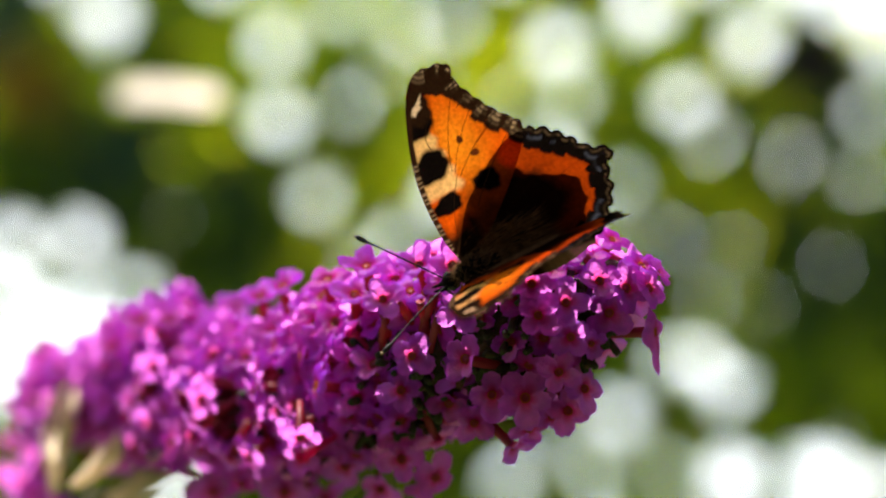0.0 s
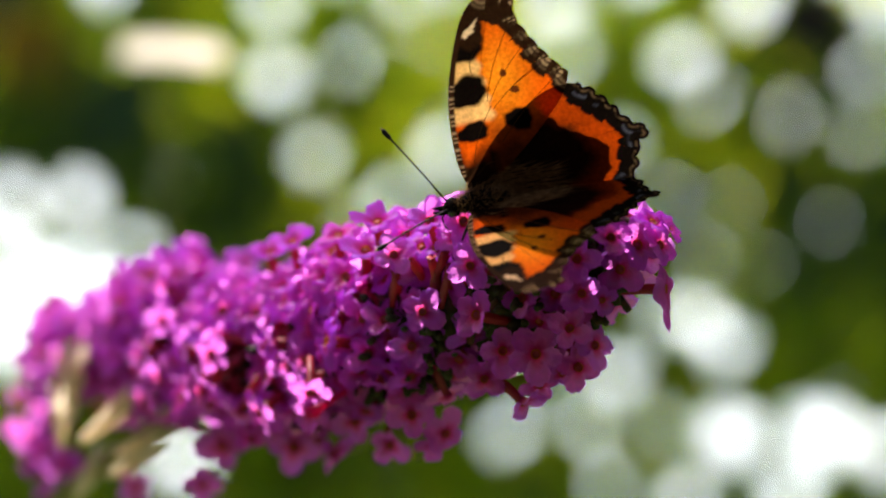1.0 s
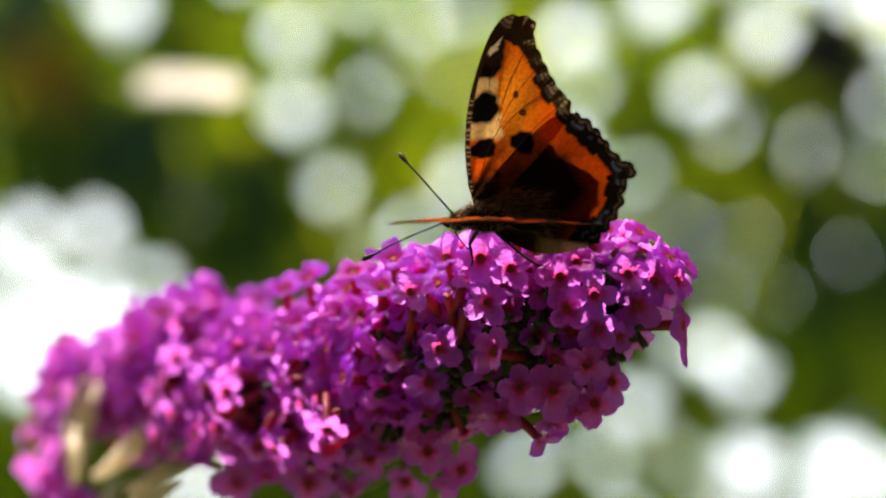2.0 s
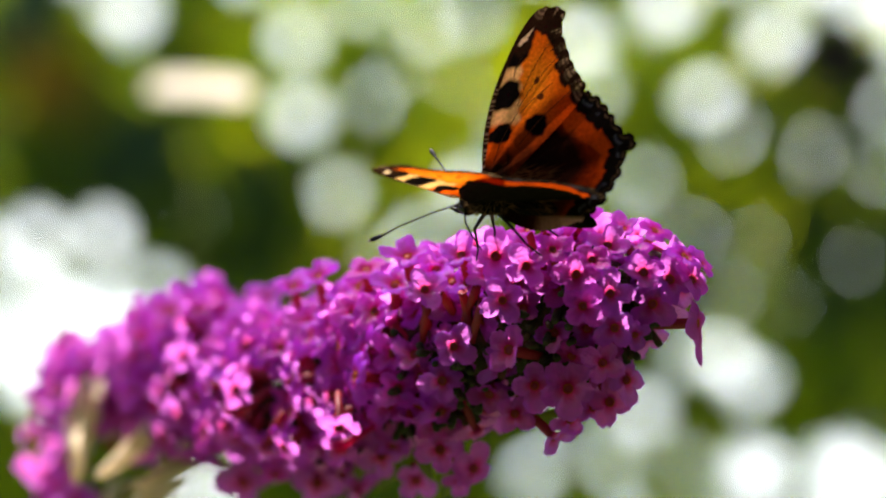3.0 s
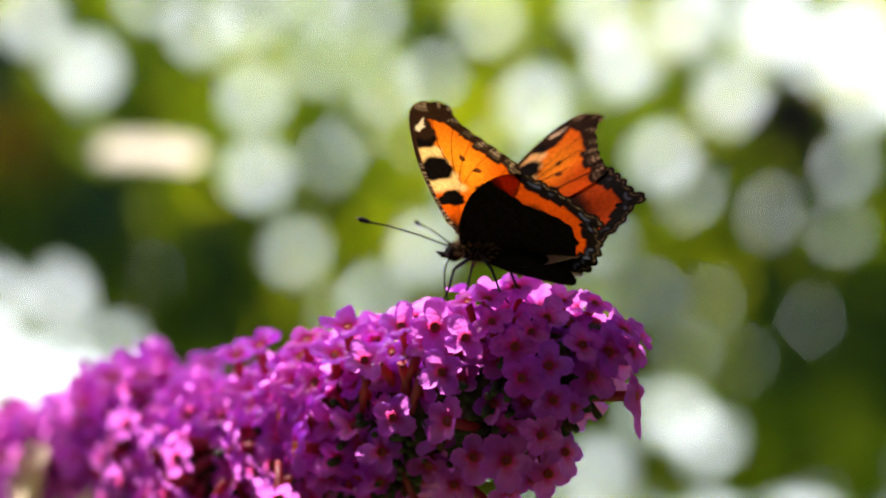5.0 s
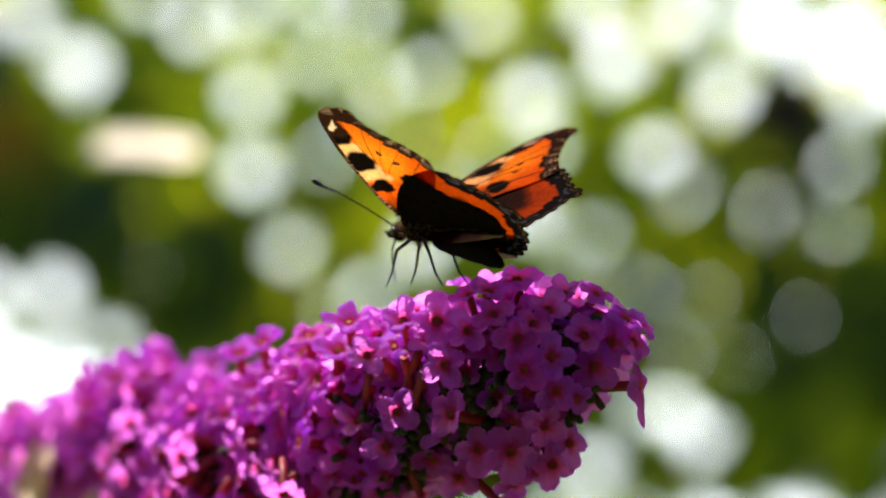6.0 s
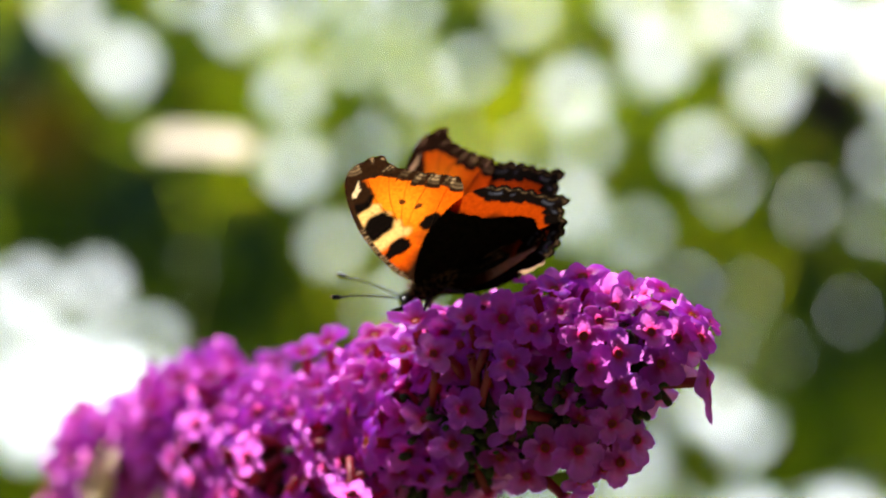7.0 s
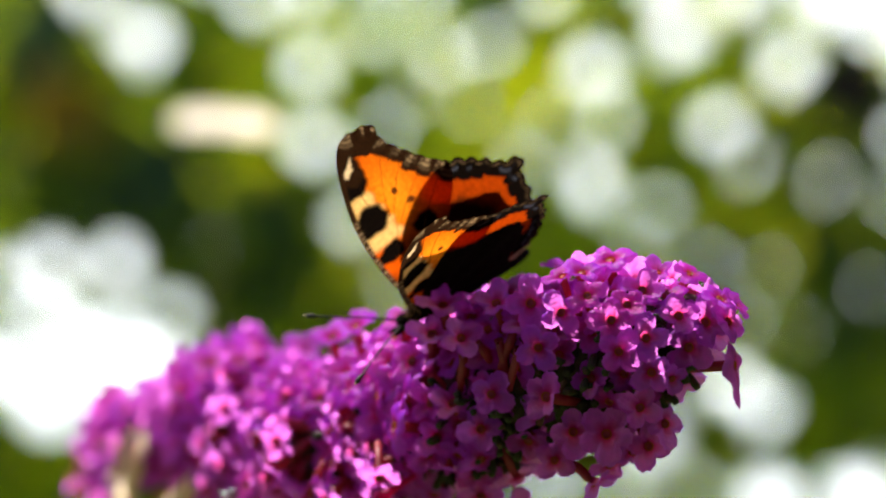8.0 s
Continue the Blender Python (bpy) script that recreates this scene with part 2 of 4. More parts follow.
# ---- ground ----
ground = tagged(new("ground", mesh_of("ground", [(-900, -900, 0), (900, -900, 0), (900, 900, 0), (-900, 900, 0)], [(0, 1, 2, 3)])),
                "mown green lawn reaching to the horizon", "ground", kind="structure")
ground.data.materials.append(SOIL)

# unseen wall behind the lens, added to cut skylight on the flower's near side
SHADE_DARK = solid("shade_wall_dark", 9, [(0.3, (0.03, 0.024, 0.018)), (0.7, (0.07, 0.055, 0.04))], rough=0.8, bump=0.4, bump_size=0.004)
shade_wall = tagged(new("shade_wall", mesh_of("shade_wall", [(x, y, z) for z in (-0.05, 2.5) for x, y in ((-6, -1.85), (6, -1.85), (6, -1.73), (-6, -1.73))],
                                              [(3, 2, 1, 0), (4, 5, 6, 7), (0, 1, 5, 4), (1, 2, 6, 5), (2, 3, 7, 6), (3, 0, 4, 7)], smooth=False)),
                    "dark unseen wall added behind the lens to cut front skylight", "wall", kind="structure")
shade_wall.data.materials.append(SHADE_DARK)

backdrop = tagged(new("backdrop", mesh_of("backdrop", [(-26, 70, -2), (26, 70, -2), (26, 70, 30), (-26, 70, 30)], [(0, 1, 2, 3)])),
                  "bright white hazy cloud behind the garden", "sky", kind="structure")
backdrop.data.materials.append(CLOUD)

# ---- the hedge behind: leaves with gaps through which the sky shows ----
STEP = 2 * math.tan(radians(7)) / 1568   # slope of one unit of the layout below


def hedge_point(x, y, depth):
    """A point at a depth from the lens; x to the right and y down, in units of the layout (1568 across the view)."""
    return VIEW @ Vector(((x - 784) * STEP * depth, (441 - y) * STEP * depth, -depth))


# gaps: centre and radius
WIDE_GAPS = [(190, 25, 34), (485, 75, 24), (490, 212, 24), (600, 15, 20), (985, 85, 28), (1135, 20, 31), (1210, 185, 24), (1330, 75, 27),
             (1480, 10, 28), (1565, 80, 24), (140, 435, 29), (28, 430, 31), (100, 588, 50), (20, 670, 46), (785, 350, 24), (980, 285, 26),
             (1290, 690, 21), (1245, 655, 13), (1088, 738, 27), (1300, 850, 40), (1460, 848, 48), (1565, 870, 30), (320, 890, 36), (30, 525, 28), (190, 630, 34), (222, 640, 22), (150, 560, 26), (392, -42, 22), (972, 268, 20), (215, 600, 26)]
HIGH_GAPS = [(1250, -60, 32), (1400, -50, 40), (1560, -40, 42), (1100, -80, 28), (900, -60, 20), (480, -70, 24), (90, -60, 30), (690, -60, 18),
             (600, -100, 20), (300, -100, 20), (1450, -140, 40), (1300, -150, 34), (1640, 40, 36), (1660, 850, 36), (-60, 450, 26), (-70, 600, 40)]
SMALL_GAPS = [(665, 130, 10), (1540, 200, 11), (1395, 278, 8), (1535, 312, 9), (560, 350, 15), (240, 512, 19), (720, 60, 14), (1350, 535, 8), (1470, 480, 6),
              (930, 835, 11), (1180, 640, 9), (1010, 170, 17), (1060, 400, 9), (700, 420, 13), (860, 250, 8), (1290, 432, 6), (620, 180, 11), (800, 40, 11), (880, 850, 9), (1220, 620, 6)]
FAINT_GAPS = [(905, 180, 9), (765, 150, 8), (1100, 330, 8), (1185, 420, 8), (1250, 255, 7), (1085, 480, 8), (1250, 525, 7), (640, 465, 7), (1180, 830, 10),
              (1050, 825, 9), (960, 760, 9), (1400, 960, 30), (1220, 960, 26), (1080, 930, 12)]
# tone of the leaves round a centre; bright and dark paint in sun and shade
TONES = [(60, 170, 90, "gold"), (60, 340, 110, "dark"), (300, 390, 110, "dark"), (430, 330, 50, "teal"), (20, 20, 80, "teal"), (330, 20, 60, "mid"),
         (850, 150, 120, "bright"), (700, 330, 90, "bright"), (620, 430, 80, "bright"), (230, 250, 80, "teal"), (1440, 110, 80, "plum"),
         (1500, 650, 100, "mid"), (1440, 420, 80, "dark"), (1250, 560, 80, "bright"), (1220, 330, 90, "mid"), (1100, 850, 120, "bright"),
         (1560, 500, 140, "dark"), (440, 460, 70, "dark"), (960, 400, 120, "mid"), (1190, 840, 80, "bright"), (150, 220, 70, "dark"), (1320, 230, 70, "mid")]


def leaf_into(verts, faces, at, along, across, length, width):
    """A pointed oval leaf, folded a little along its rib."""
    up = along.cross(across)
    n = len(verts)
    for s, w in ((0.0, 0.0), (0.18, 0.7), (0.42, 1.0), (0.7, 0.72), (1.0, 0.0)):
        rib = at + along * (s * length) - up * (0.10 * length * s * s)
        if w == 0.0:
            verts.append(rib)
        else:
            verts.extend((rib - across * (0.5 * width * w) + up * (0.10 * width * w), rib, rib + across * (0.5 * width * w) + up * (0.10 * width * w)))
    faces.extend(((n, n + 2, n + 1), (n, n + 3, n + 2), (n + 1, n + 2, n + 5, n + 4), (n + 2, n + 3, n + 6, n + 5),
                  (n + 4, n + 5, n + 8, n + 7), (n + 5, n + 6, n + 9, n + 8), (n + 7, n + 8, n + 10), (n + 8, n + 9, n + 10)))


def hedge():
    rng = random.Random(7)
    pools = {}
    gaps = WIDE_GAPS + HIGH_GAPS + SMALL_GAPS + FAINT_GAPS
    spacing = 23
    for layer, depth in enumerate((2.8, 3.0, 3.2)):
        for gx in range(-260, 1860, spacing):
            for gy in range(-240, 1180, spacing):
                x, y = gx + rng.uniform(-18, 18), gy + rng.uniform(-18, 18)
                d = depth + rng.uniform(-0.1, 0.1)
                half = rng.uniform(23, 36)
                if any((x - a) ** 2 + (y - b) ** 2 < (0.86 * r + half * 0.62) ** 2 for a, b, r in gaps) and math.hypot(x - 1440, y - 110) > 74:
                    continue
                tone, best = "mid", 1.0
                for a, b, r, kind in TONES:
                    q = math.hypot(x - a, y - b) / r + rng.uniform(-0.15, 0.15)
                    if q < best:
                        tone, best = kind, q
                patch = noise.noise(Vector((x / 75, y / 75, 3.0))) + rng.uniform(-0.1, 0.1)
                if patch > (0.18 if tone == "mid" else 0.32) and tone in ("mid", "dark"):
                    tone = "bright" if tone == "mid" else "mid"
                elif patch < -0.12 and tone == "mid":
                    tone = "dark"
                along = Vector((rng.gauss(0, 1), rng.gauss(0, 0.5), rng.gauss(-0.5, 0.8))).normalized()
                across = along.cross(Vector((rng.gauss(0.25, 0.35), -0.85, rng.gauss(-0.45, 0.4)))).normalized()
                length = 2 * half * STEP * d
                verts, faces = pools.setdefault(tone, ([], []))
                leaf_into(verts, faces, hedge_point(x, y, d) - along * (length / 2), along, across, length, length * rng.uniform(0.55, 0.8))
    # the hedge goes on to both sides, above and down to the lawn
    for _ in range(5200):
        x, z = rng.uniform(-3.4, 3.4), rng.uniform(0.05, 3.9) ** 1.0
        at = Vector((x, 2.65 + rng.uniform(-0.35, 0.35), z))
        c = VIEW.inverted() @ at
        u, v = 784 - c.x / c.z / STEP, 441 + c.y / c.z / STEP
        if -250 < u < 1850 and -230 < v < 1170:
            continue
        along = Vector((rng.gauss(0, 1), rng.gauss(0, 0.5), rng.gauss(-0.5, 0.8))).normalized()
        across = along.cross(Vector((rng.gauss(0, 0.45), -1, rng.gauss(0.2, 0.45)))).normalized()
        length = rng.uniform(0.09, 0.15)
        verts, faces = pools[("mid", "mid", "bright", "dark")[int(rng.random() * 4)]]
        leaf_into(verts, faces, at, along, across, length, 0.65 * length)
    labels = {"mid": ("garden_shrub", "green leafy garden shrub with sky between its leaves"),
              "bright": ("sun_toned_shrub", "yellow-green shrub with sunlight put into its leaf colour"),
              "dark": ("shade_toned_shrub", "dark green shrub with shade put into its leaf colour"),
              "teal": ("bluish_shrub", "bluish dark green shrub among the hedge"),
              "gold": ("golden_shrub", "shrub with golden orange leaves in the hedge"),
              "plum": ("plum_shrub", "dark purple leaved shrub against the bright sky")}
    for tone, (verts, faces) in pools.items():
        name, label = labels[tone]
        mid = sum((Vector(v) for v in verts), Vector()) / len(verts)
        root = tagged(new(name), label, "shrub")
        root.location = (mid.x, mid.y + 0.25, 0)
        base = Vector(root.location)
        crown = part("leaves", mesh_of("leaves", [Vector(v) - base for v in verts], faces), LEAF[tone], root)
        crown["kind"] = "stuff"
        top = min(mid.z + 0.1, 1.66)   # the crown hides the rest
        part("trunk", tube_mesh("trunk", [(0, 0, -0.02), (0.03, 0.01, 0.5 * top), (-0.02, 0.05, top)], [0.03, 0.022, 0.008], 10), BARK, root)
        for k in range(5):
            z = top * (0.5 + 0.07 * k)
            out = Vector((rng.uniform(-0.35, 0.35), rng.uniform(-0.1, 0.15), 0.25))
            part("branch", tube_mesh("branch", [(0, 0.02, z), Vector((0, 0.02, z)) + 0.5 * out, Vector((0, 0.02, z)) + out], [0.01, 0.007, 0.003], 6), BARK, root)


def withered_twig():
    """A thin twig between the flower and the hedge, with one pale leaf in the sun."""
    root = tagged(new("garden_twig"), "thin brown twig carrying one pale withered leaf", "twig")
    leaf_at = hedge_point(300, 166, 0.92)
    root.location = (leaf_at.x, leaf_at.y + 0.01, 0)
    at = leaf_at - Vector(root.location)
    verts, faces = [], []
    for k in range(9):
        s = k / 8
        half = 0.0027 * min(1.0, 4.5 * math.sin(math.pi * (0.04 + 0.92 * s)) ** 1.2)
        rib = at + Vector((0.027 * (s - 0.5), 0, 0.0006 * math.sin(5 * s)))
        verts += [rib + Vector((0, -0.6 * half, half)), rib + Vector((0, -0.0007, 0)), rib + Vector((0, 0.6 * half, -half))]
        if k:
            n = len(verts) - 6
            faces += [(n, n + 1, n + 4, n + 3), (n + 1, n + 2, n + 5, n + 4)]
    part("leaf", mesh_of("leaf", verts, faces), LEAF["pale"], root, "pale curled withered leaf")
    part("stem", tube_mesh("stem", [(0, 0, -0.01), (0.004, 0.003, 0.8), (-0.002, 0, leaf_at.z - 0.004)], [0.001, 0.0004, 0.00012], 8), STEM, root)


hedge()
withered_twig()

# ---- the buddleja spike ----
# axis of the spike: right, up, away (millimetres) and radius
AXIS = [(23.7, -4.0, -2, 2.5), (21.4, -4.5, -1, 4.8), (17.3, -6.0, 0, 8.0), (11.0, -8.0, 1, 11.2), (1.1, -10.5, 7, 11.8),
        (-6.1, -14.5, 14, 13.1), (-13.7, -17.1, 24, 13.5), (-21.6, -19.7, 36, 13.9), (-29.9, -20.6, 48, 12.3), (-37.9, -18.4, 60, 10.4),
        (-45.1, -19.2, 70, 7.6), (-56.6, -22.2, 86, 6.2), (-63.0, -24.0, 95, 4.4)]


def deeper(p):
    """The far part of the spike leans away still more, on the same line of sight."""
    w = p[2] * (1 + 0.35 * min(1.0, max(0.0, p[2]) / 30))
    s = (1000 * FOCUS + w) / (1000 * FOCUS + p[2])
    return (s * p[0], s * p[1], w) + tuple(s * r for r in p[3:4])


SPINE = curve_points([deeper(p) for p in AXIS], 220)


def outward(u, v):
    """The point of the spike's near side at (u, v), and its normal."""
    k = int(np.argmin((SPINE[:, 0] - u) ** 2 + (SPINE[:, 1] - v) ** 2))
    c, r = SPINE[k, :3], SPINE[k, 3] + 1.0
    e = np.array([u - c[0], v - c[1]])
    n = np.hypot(*e)
    w = -math.sqrt(max(r * r - n * n, 0.0))
    normal = Vector((e[0], e[1], w))
    return (u, v, c[2] + w), normal.normalized()


def corolla_mesh(name, rng, cup, lobes=4, size=3.2, round_at=0.57, round_by=0.42):
    """Rounded lobes, parted nearly to the mouth and finely toothed, and the tube behind them. Millimetres, facing +z."""
    verts, faces, slots = [], [], []
    seg = 14 * lobes
    rings = ((0.13, -0.55), (0.2, -0.05), (0.40, 0.07), (0.62, 0.07), (0.82, 0.0), (0.93, -0.10), (1.0, -0.22))
    phases = [rng.uniform(0, 6.3) for _ in range(3)]
    tilt = [rng.uniform(-0.45, 0.55) for _ in range(lobes)]
    grow = [rng.uniform(0.84, 1.1) for _ in range(lobes)]
    slant = [rng.uniform(-0.35, 0.35) for _ in range(lobes)]
    for j, (f, z) in enumerate(rings):
        for k in range(seg):
            a = 2 * math.pi * (k + 0.5) / seg
            i = int(round(a / (2 * math.pi / lobes))) % lobes
            off = a - i * 2 * math.pi / lobes
            off = (off + math.pi) % (2 * math.pi) - math.pi
            inside = round_by ** 2 - (round_at * math.sin(off)) ** 2
            reach = round_at * math.cos(off) + math.sqrt(inside) if inside > 0 else 0.34
            lobe = max(0.0, (reach - 0.36) / 0.63)
            rad = size * (f * max(0.34, reach) * grow[i] if f > 0.3 else f)
            rad *= 1 + (0.035 * math.sin(23 * a + phases[0]) + 0.03 * math.sin(37 * a + phases[1])) * max(0, f - 0.7) * 3
            wave = 0.10 * size * max(0, f - 0.4) * math.sin(7 * a + phases[2])
            lift = size * (cup + tilt[i] * 0.6) * max(0, f - 0.2) ** 1.6 * (0.3 + 0.7 * lobe)
            lift += size * slant[i] * math.sin(off) * f * 0.5 * lobe
            draw = 1 - 0.25 * max(cup, 0) * f
            verts.append((rad * math.cos(a) * draw, rad * math.sin(a) * draw, size * z * 0.6 + lift + wave))
    for j in range(len(rings) - 1):
        for k in range(seg):
            a, b = j * seg + k, j * seg + (k + 1) % seg
            faces.append((a, b, b + seg, a + seg))
            slots.append(0)
    before = len(faces)
    add_tube(verts, faces, [(0, 0, -0.05), (0, 0, -1.0), (0.05, 0, -2.8), (0.2, 0.1, -5.8)], [0.55, 0.60, 0.58, 0.45], 9)
    slots += [1] * (len(faces) - before)
    me = mesh_of(name, [Vector(v) * MM for v in verts], faces, slots=slots)
    rim = me.attributes.new("rim", "FLOAT", "POINT")
    rim.data.foreach_set("value", [rings[i // seg][0] if i < seg * len(rings) else 0.0 for i in range(len(verts))])
    return me


def throat_mesh():
    verts, faces, slots = [], [], []
    for f, z in ((0.54, 0.10), (0.46, 0.04), (0.34, -0.14)):
        for k in range(12):
            a = 2 * math.pi * k / 12
            verts.append(Vector((f * math.cos(a), f * math.sin(a), z)) * MM)
    for j in range(2):
        for k in range(12):
            a, b = j * 12 + k, j * 12 + (k + 1) % 12
            faces.append((a, b, b + 12, a + 12))
            slots.append(0)
    # closed disc; the shade down the tube's mouth is put into its colour
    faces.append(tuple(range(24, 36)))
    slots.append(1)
    return mesh_of("throat", verts, faces, slots=slots)


def bud_mesh():
    verts, faces = [], []
    add_tube(verts, faces, [(0, 0, -6), (0, 0, -2), (0, 0, -0.6), (0, 0, 0.2), (0, 0, 0.9), (0, 0, 1.3)], [0.4, 0.5, 0.7, 1.0, 0.75, 0.15], 10)
    return mesh_of("bud", [Vector(v) * MM for v in verts], faces)


def husk_mesh(rng):
    """A dry split seed husk: three thin curling valves, pointing along +z."""
    verts, faces = [], []
    for k in range(3):
        turn = 2 * math.pi * k / 3 + rng.uniform(-0.3, 0.3)
        lean = rng.uniform(0.15, 0.4)
        first = len(verts)
        for j, (z, half, bow) in enumerate(((-3.0, 0.25, 0.3), (-1.8, 0.6, 0.5), (-0.4, 0.8, 0.6), (1.0, 0.7, 0.6), (2.2, 0.42, 0.45), (3.1, 0.06, 0.2))):
            for i in range(5):
                f = i / 2 - 1
                out = bow * (1 - 0.7 * f * f) + lean * max(0.0, z + 1) ** 1.4 * 0.5 + rng.uniform(-0.05, 0.05)
                verts.append(Vector((out * math.cos(turn) - half * f * math.sin(turn), out * math.sin(turn) + half * f * math.cos(turn), z)))
        for j in range(5):
            for i in range(4):
                q = first + 5 * j + i
                faces.append((q, q + 1, q + 6, q + 5))
    return mesh_of("husk", [v * MM for v in verts], faces)


# open florets seen best, cyme by cyme: right, up, facing right and up, width (millimetres)
TIP_CYME = [(22.7, -4.7, 0.45, 0.35, 6.4), (25.6, -4.7, 0.62, 0.35, 5.9), (24.6, -1.9, 0.4, 0.7, 5.2), (19.3, -3.8, 0.15, 0.4, 5.7), (20.5, -7.8, 0.2, 0.0, 5.9),
            (15.1, -6.4, 0.1, 0.3, 5.7), (15.7, -10.7, 0.05, -0.05, 5.4), (21.1, 1.3, 0.3, 0.8, 4.9), (17.1, 1.5, 0, 0.85, 4.6), (14.9, -0.6, 0, 0.5, 5.8),
            (26.6, -2.8, 0.6, 0.6, 4.6), (18.3, -11.6, 0.3, -0.5, 4.2)]
CROWN_CYME = [(11.3, 3.2, -0.1, 0.9, 6.5), (7.6, 1.7, 0, 0.8, 5.3), (5.2, 1.3, -0.2, 0.8, 4.7), (10.9, -4.1, 0, 0.15, 5.8), (1.2, -1.9, -0.2, 0.3, 6.5),
              (4.9, -3.1, 0, 0.3, 5.4), (2.0, -7.4, -0.1, 0.05, 5.6), (11.7, -8.0, -0.05, 0.05, 5.5), (12.9, -2.3, 0.1, 0.5, 4.8), (8.1, -1.1, -0.1, 0.5, 4.9),
              (-3.0, -1.8, -0.2, 0.6, 5.7)]
LOWER_CYME = [(6.1, -18.0, -0.05, 0.05, 5.9), (3.9, -21.9, -0.1, -0.3, 5.4), (10.8, -22.6, 0.1, -0.5, 5.4), (14.3, -15.0, 0.2, 0.1, 5.4), (17.8, -17.4, 0.55, 0.05, 5.9),
              (15.7, -20.2, 0.3, -0.1, 6.2), (13.6, -21.0, 0.2, -0.5, 4.7), (-1.0, -29.6, 0.4, -0.3, 6.1), (-5.4, -27.0, 0.1, -0.1, 6.4), (-8.5, -32.0, 0, -0.3, 5.9),
              (-2.5, -31.3, 0.2, -0.6, 5.1)]
MIDDLE_CYME = [(-3.9, -13.2, -0.05, 0.15, 5.4), (-5.3, -17.7, 0, 0, 6.0), (-8.8, -14.4, -0.25, 0.5, 5.7), (-12.6, -18.0, 0, 0, 6.1), (-12.8, -23.3, 0, -0.05, 6.0),
               (-18.4, -16.4, -0.1, 0.05, 6.9), (-14.8, -15.0, 0, 0.2, 6.2), (-25.6, -17.5, -0.1, 0.1, 6.5), (-25.1, -21.6, 0, 0, 6.5), (-13.1, -28.7, 0, -0.1, 6.2),
               (-22.1, -33.4, 0, -0.2, 7.3), (-33.1, -34.5, -0.1, -0.3, 7.3)]
SUNNY_CYME = [(-16.5, -9.5, -0.1, 0.6, 7.7), (-30.8, -8.7, -0.1, 0.6, 7.4), (-7.5, -6.1, 0, 0.5, 5.5), (-11.2, -5.6, 0, 0.65, 6.2), (-21.6, -4.8, -0.1, 0.8, 6.2),
              (-25.2, -6.4, -0.1, 0.7, 6.3), (-23.2, -11.2, -0.2, 0.4, 6.1), (-28.3, -12.1, 0, 0.5, 6.0), (-9.7, -2.0, -0.1, 0.85, 6.2), (-15.1, -3.8, -0.1, 0.85, 6.4),
              (-28.8, -17.1, -0.3, 0.7, 5.5), (-35.6, -13.9, 0.2, 0.4, 6.5)]
# green bracts under the spike and bare corolla tubes: right, up, leaning right and up
BRACTS = [(-16.0, -31.0, 0.2, 0.9), (-13.0, -33.0, 0.7, 0.6), (-7.0, -30.5, -0.5, 0.8), (-4.5, -32.5, 0.3, 0.9), (7.0, -22.8, 0.6, 0.3)]
BARE_TUBES = [(-1.2, -6.2, 0.3, 0.8), (-2.6, -7.4, -0.2, 0.9), (-0.6, -8.4, 0.2, 0.9), (-5.2, -7.2, -0.5, 0.7), (-7.2, -8.6, 0.1, 0.8), (-19.6, -14.2, 0.2, 0.8), (-33.2, -15.6, 0.2, 0.9)]


# florets hanging under the far part of the spike: right, up, away
LOW_FLORETS = [(-63.0, -30.4, 91), (-66.2, -34.2, 95), (-60.1, -34.6, 87), (-64.0, -38.5, 92), (-56.6, -38.7, 83), (-35.3, -38.9, 53), (-61.0, -43.8, 88), (-65.5, -28.0, 94)]
# florets round the husks: right, up, away
LEFT_FLORETS = [(-49.0, -28.2, 68), (-47.3, -30.0, 68), (-51.5, -26.2, 73), (-48.5, -25.6, 71), (-62.2, -30.3, 84), (-63.6, -34.5, 86), (-58.2, -38.4, 82), (-58.9, -27.0, 80),
                (-60.4, -32.6, 83), (-45.6, -26.8, 67), (-43.2, -25.8, 65), (-52.4, -23.2, 76), (-45.4, -40.4, 63), (-61.0, -36.6, 85)]
# withered florets and husks by the stem: right, up, away, leaning right and up
HUSKS = [(-56.4, -25.6, 74, 0.12, 1), (-55.0, -24.6, 72, 0.2, 0.95), (-57.4, -30.4, 74, 0.02, 1), (-47.6, -28.8, 62, 0.75, 0.65), (-49.8, -30.8, 64, 0.75, 0.6),
         (-52.6, -38.6, 74, 0.5, 0.8), (-45.4, -36.4, 63, 0.85, 0.5), (-57.4, -26.4, 80, -0.2, 0.9), (-43.6, -33.4, 62, 0.9, 0.4)]
# hollows between the clusters: right, up, radius
HOLLOWS = [(5.6, -12.5, 2.6), (10.4, -12.4, 1.6), (0.8, -13.6, 1.8), (8.0, -13.6, 1.9), (2.6, -11.0, 2.0), (13.2, -13.0, 1.4), (-0.6, -17.0, 2.0), (-1.8, -7.8, 2.4), (-6.6, -8.6, 2.2),
           (-9.2, -19.4, 1.6), (-9.0, -25.0, 1.8), (-18.0, -21.4, 1.8), (-20.6, -15.0, 1.6), (-30.0, -24.0, 2.2), (-2.0, -22.5, 1.8), (7.0, -6.4, 1.4), (-16.5, -26.0, 1.6)]


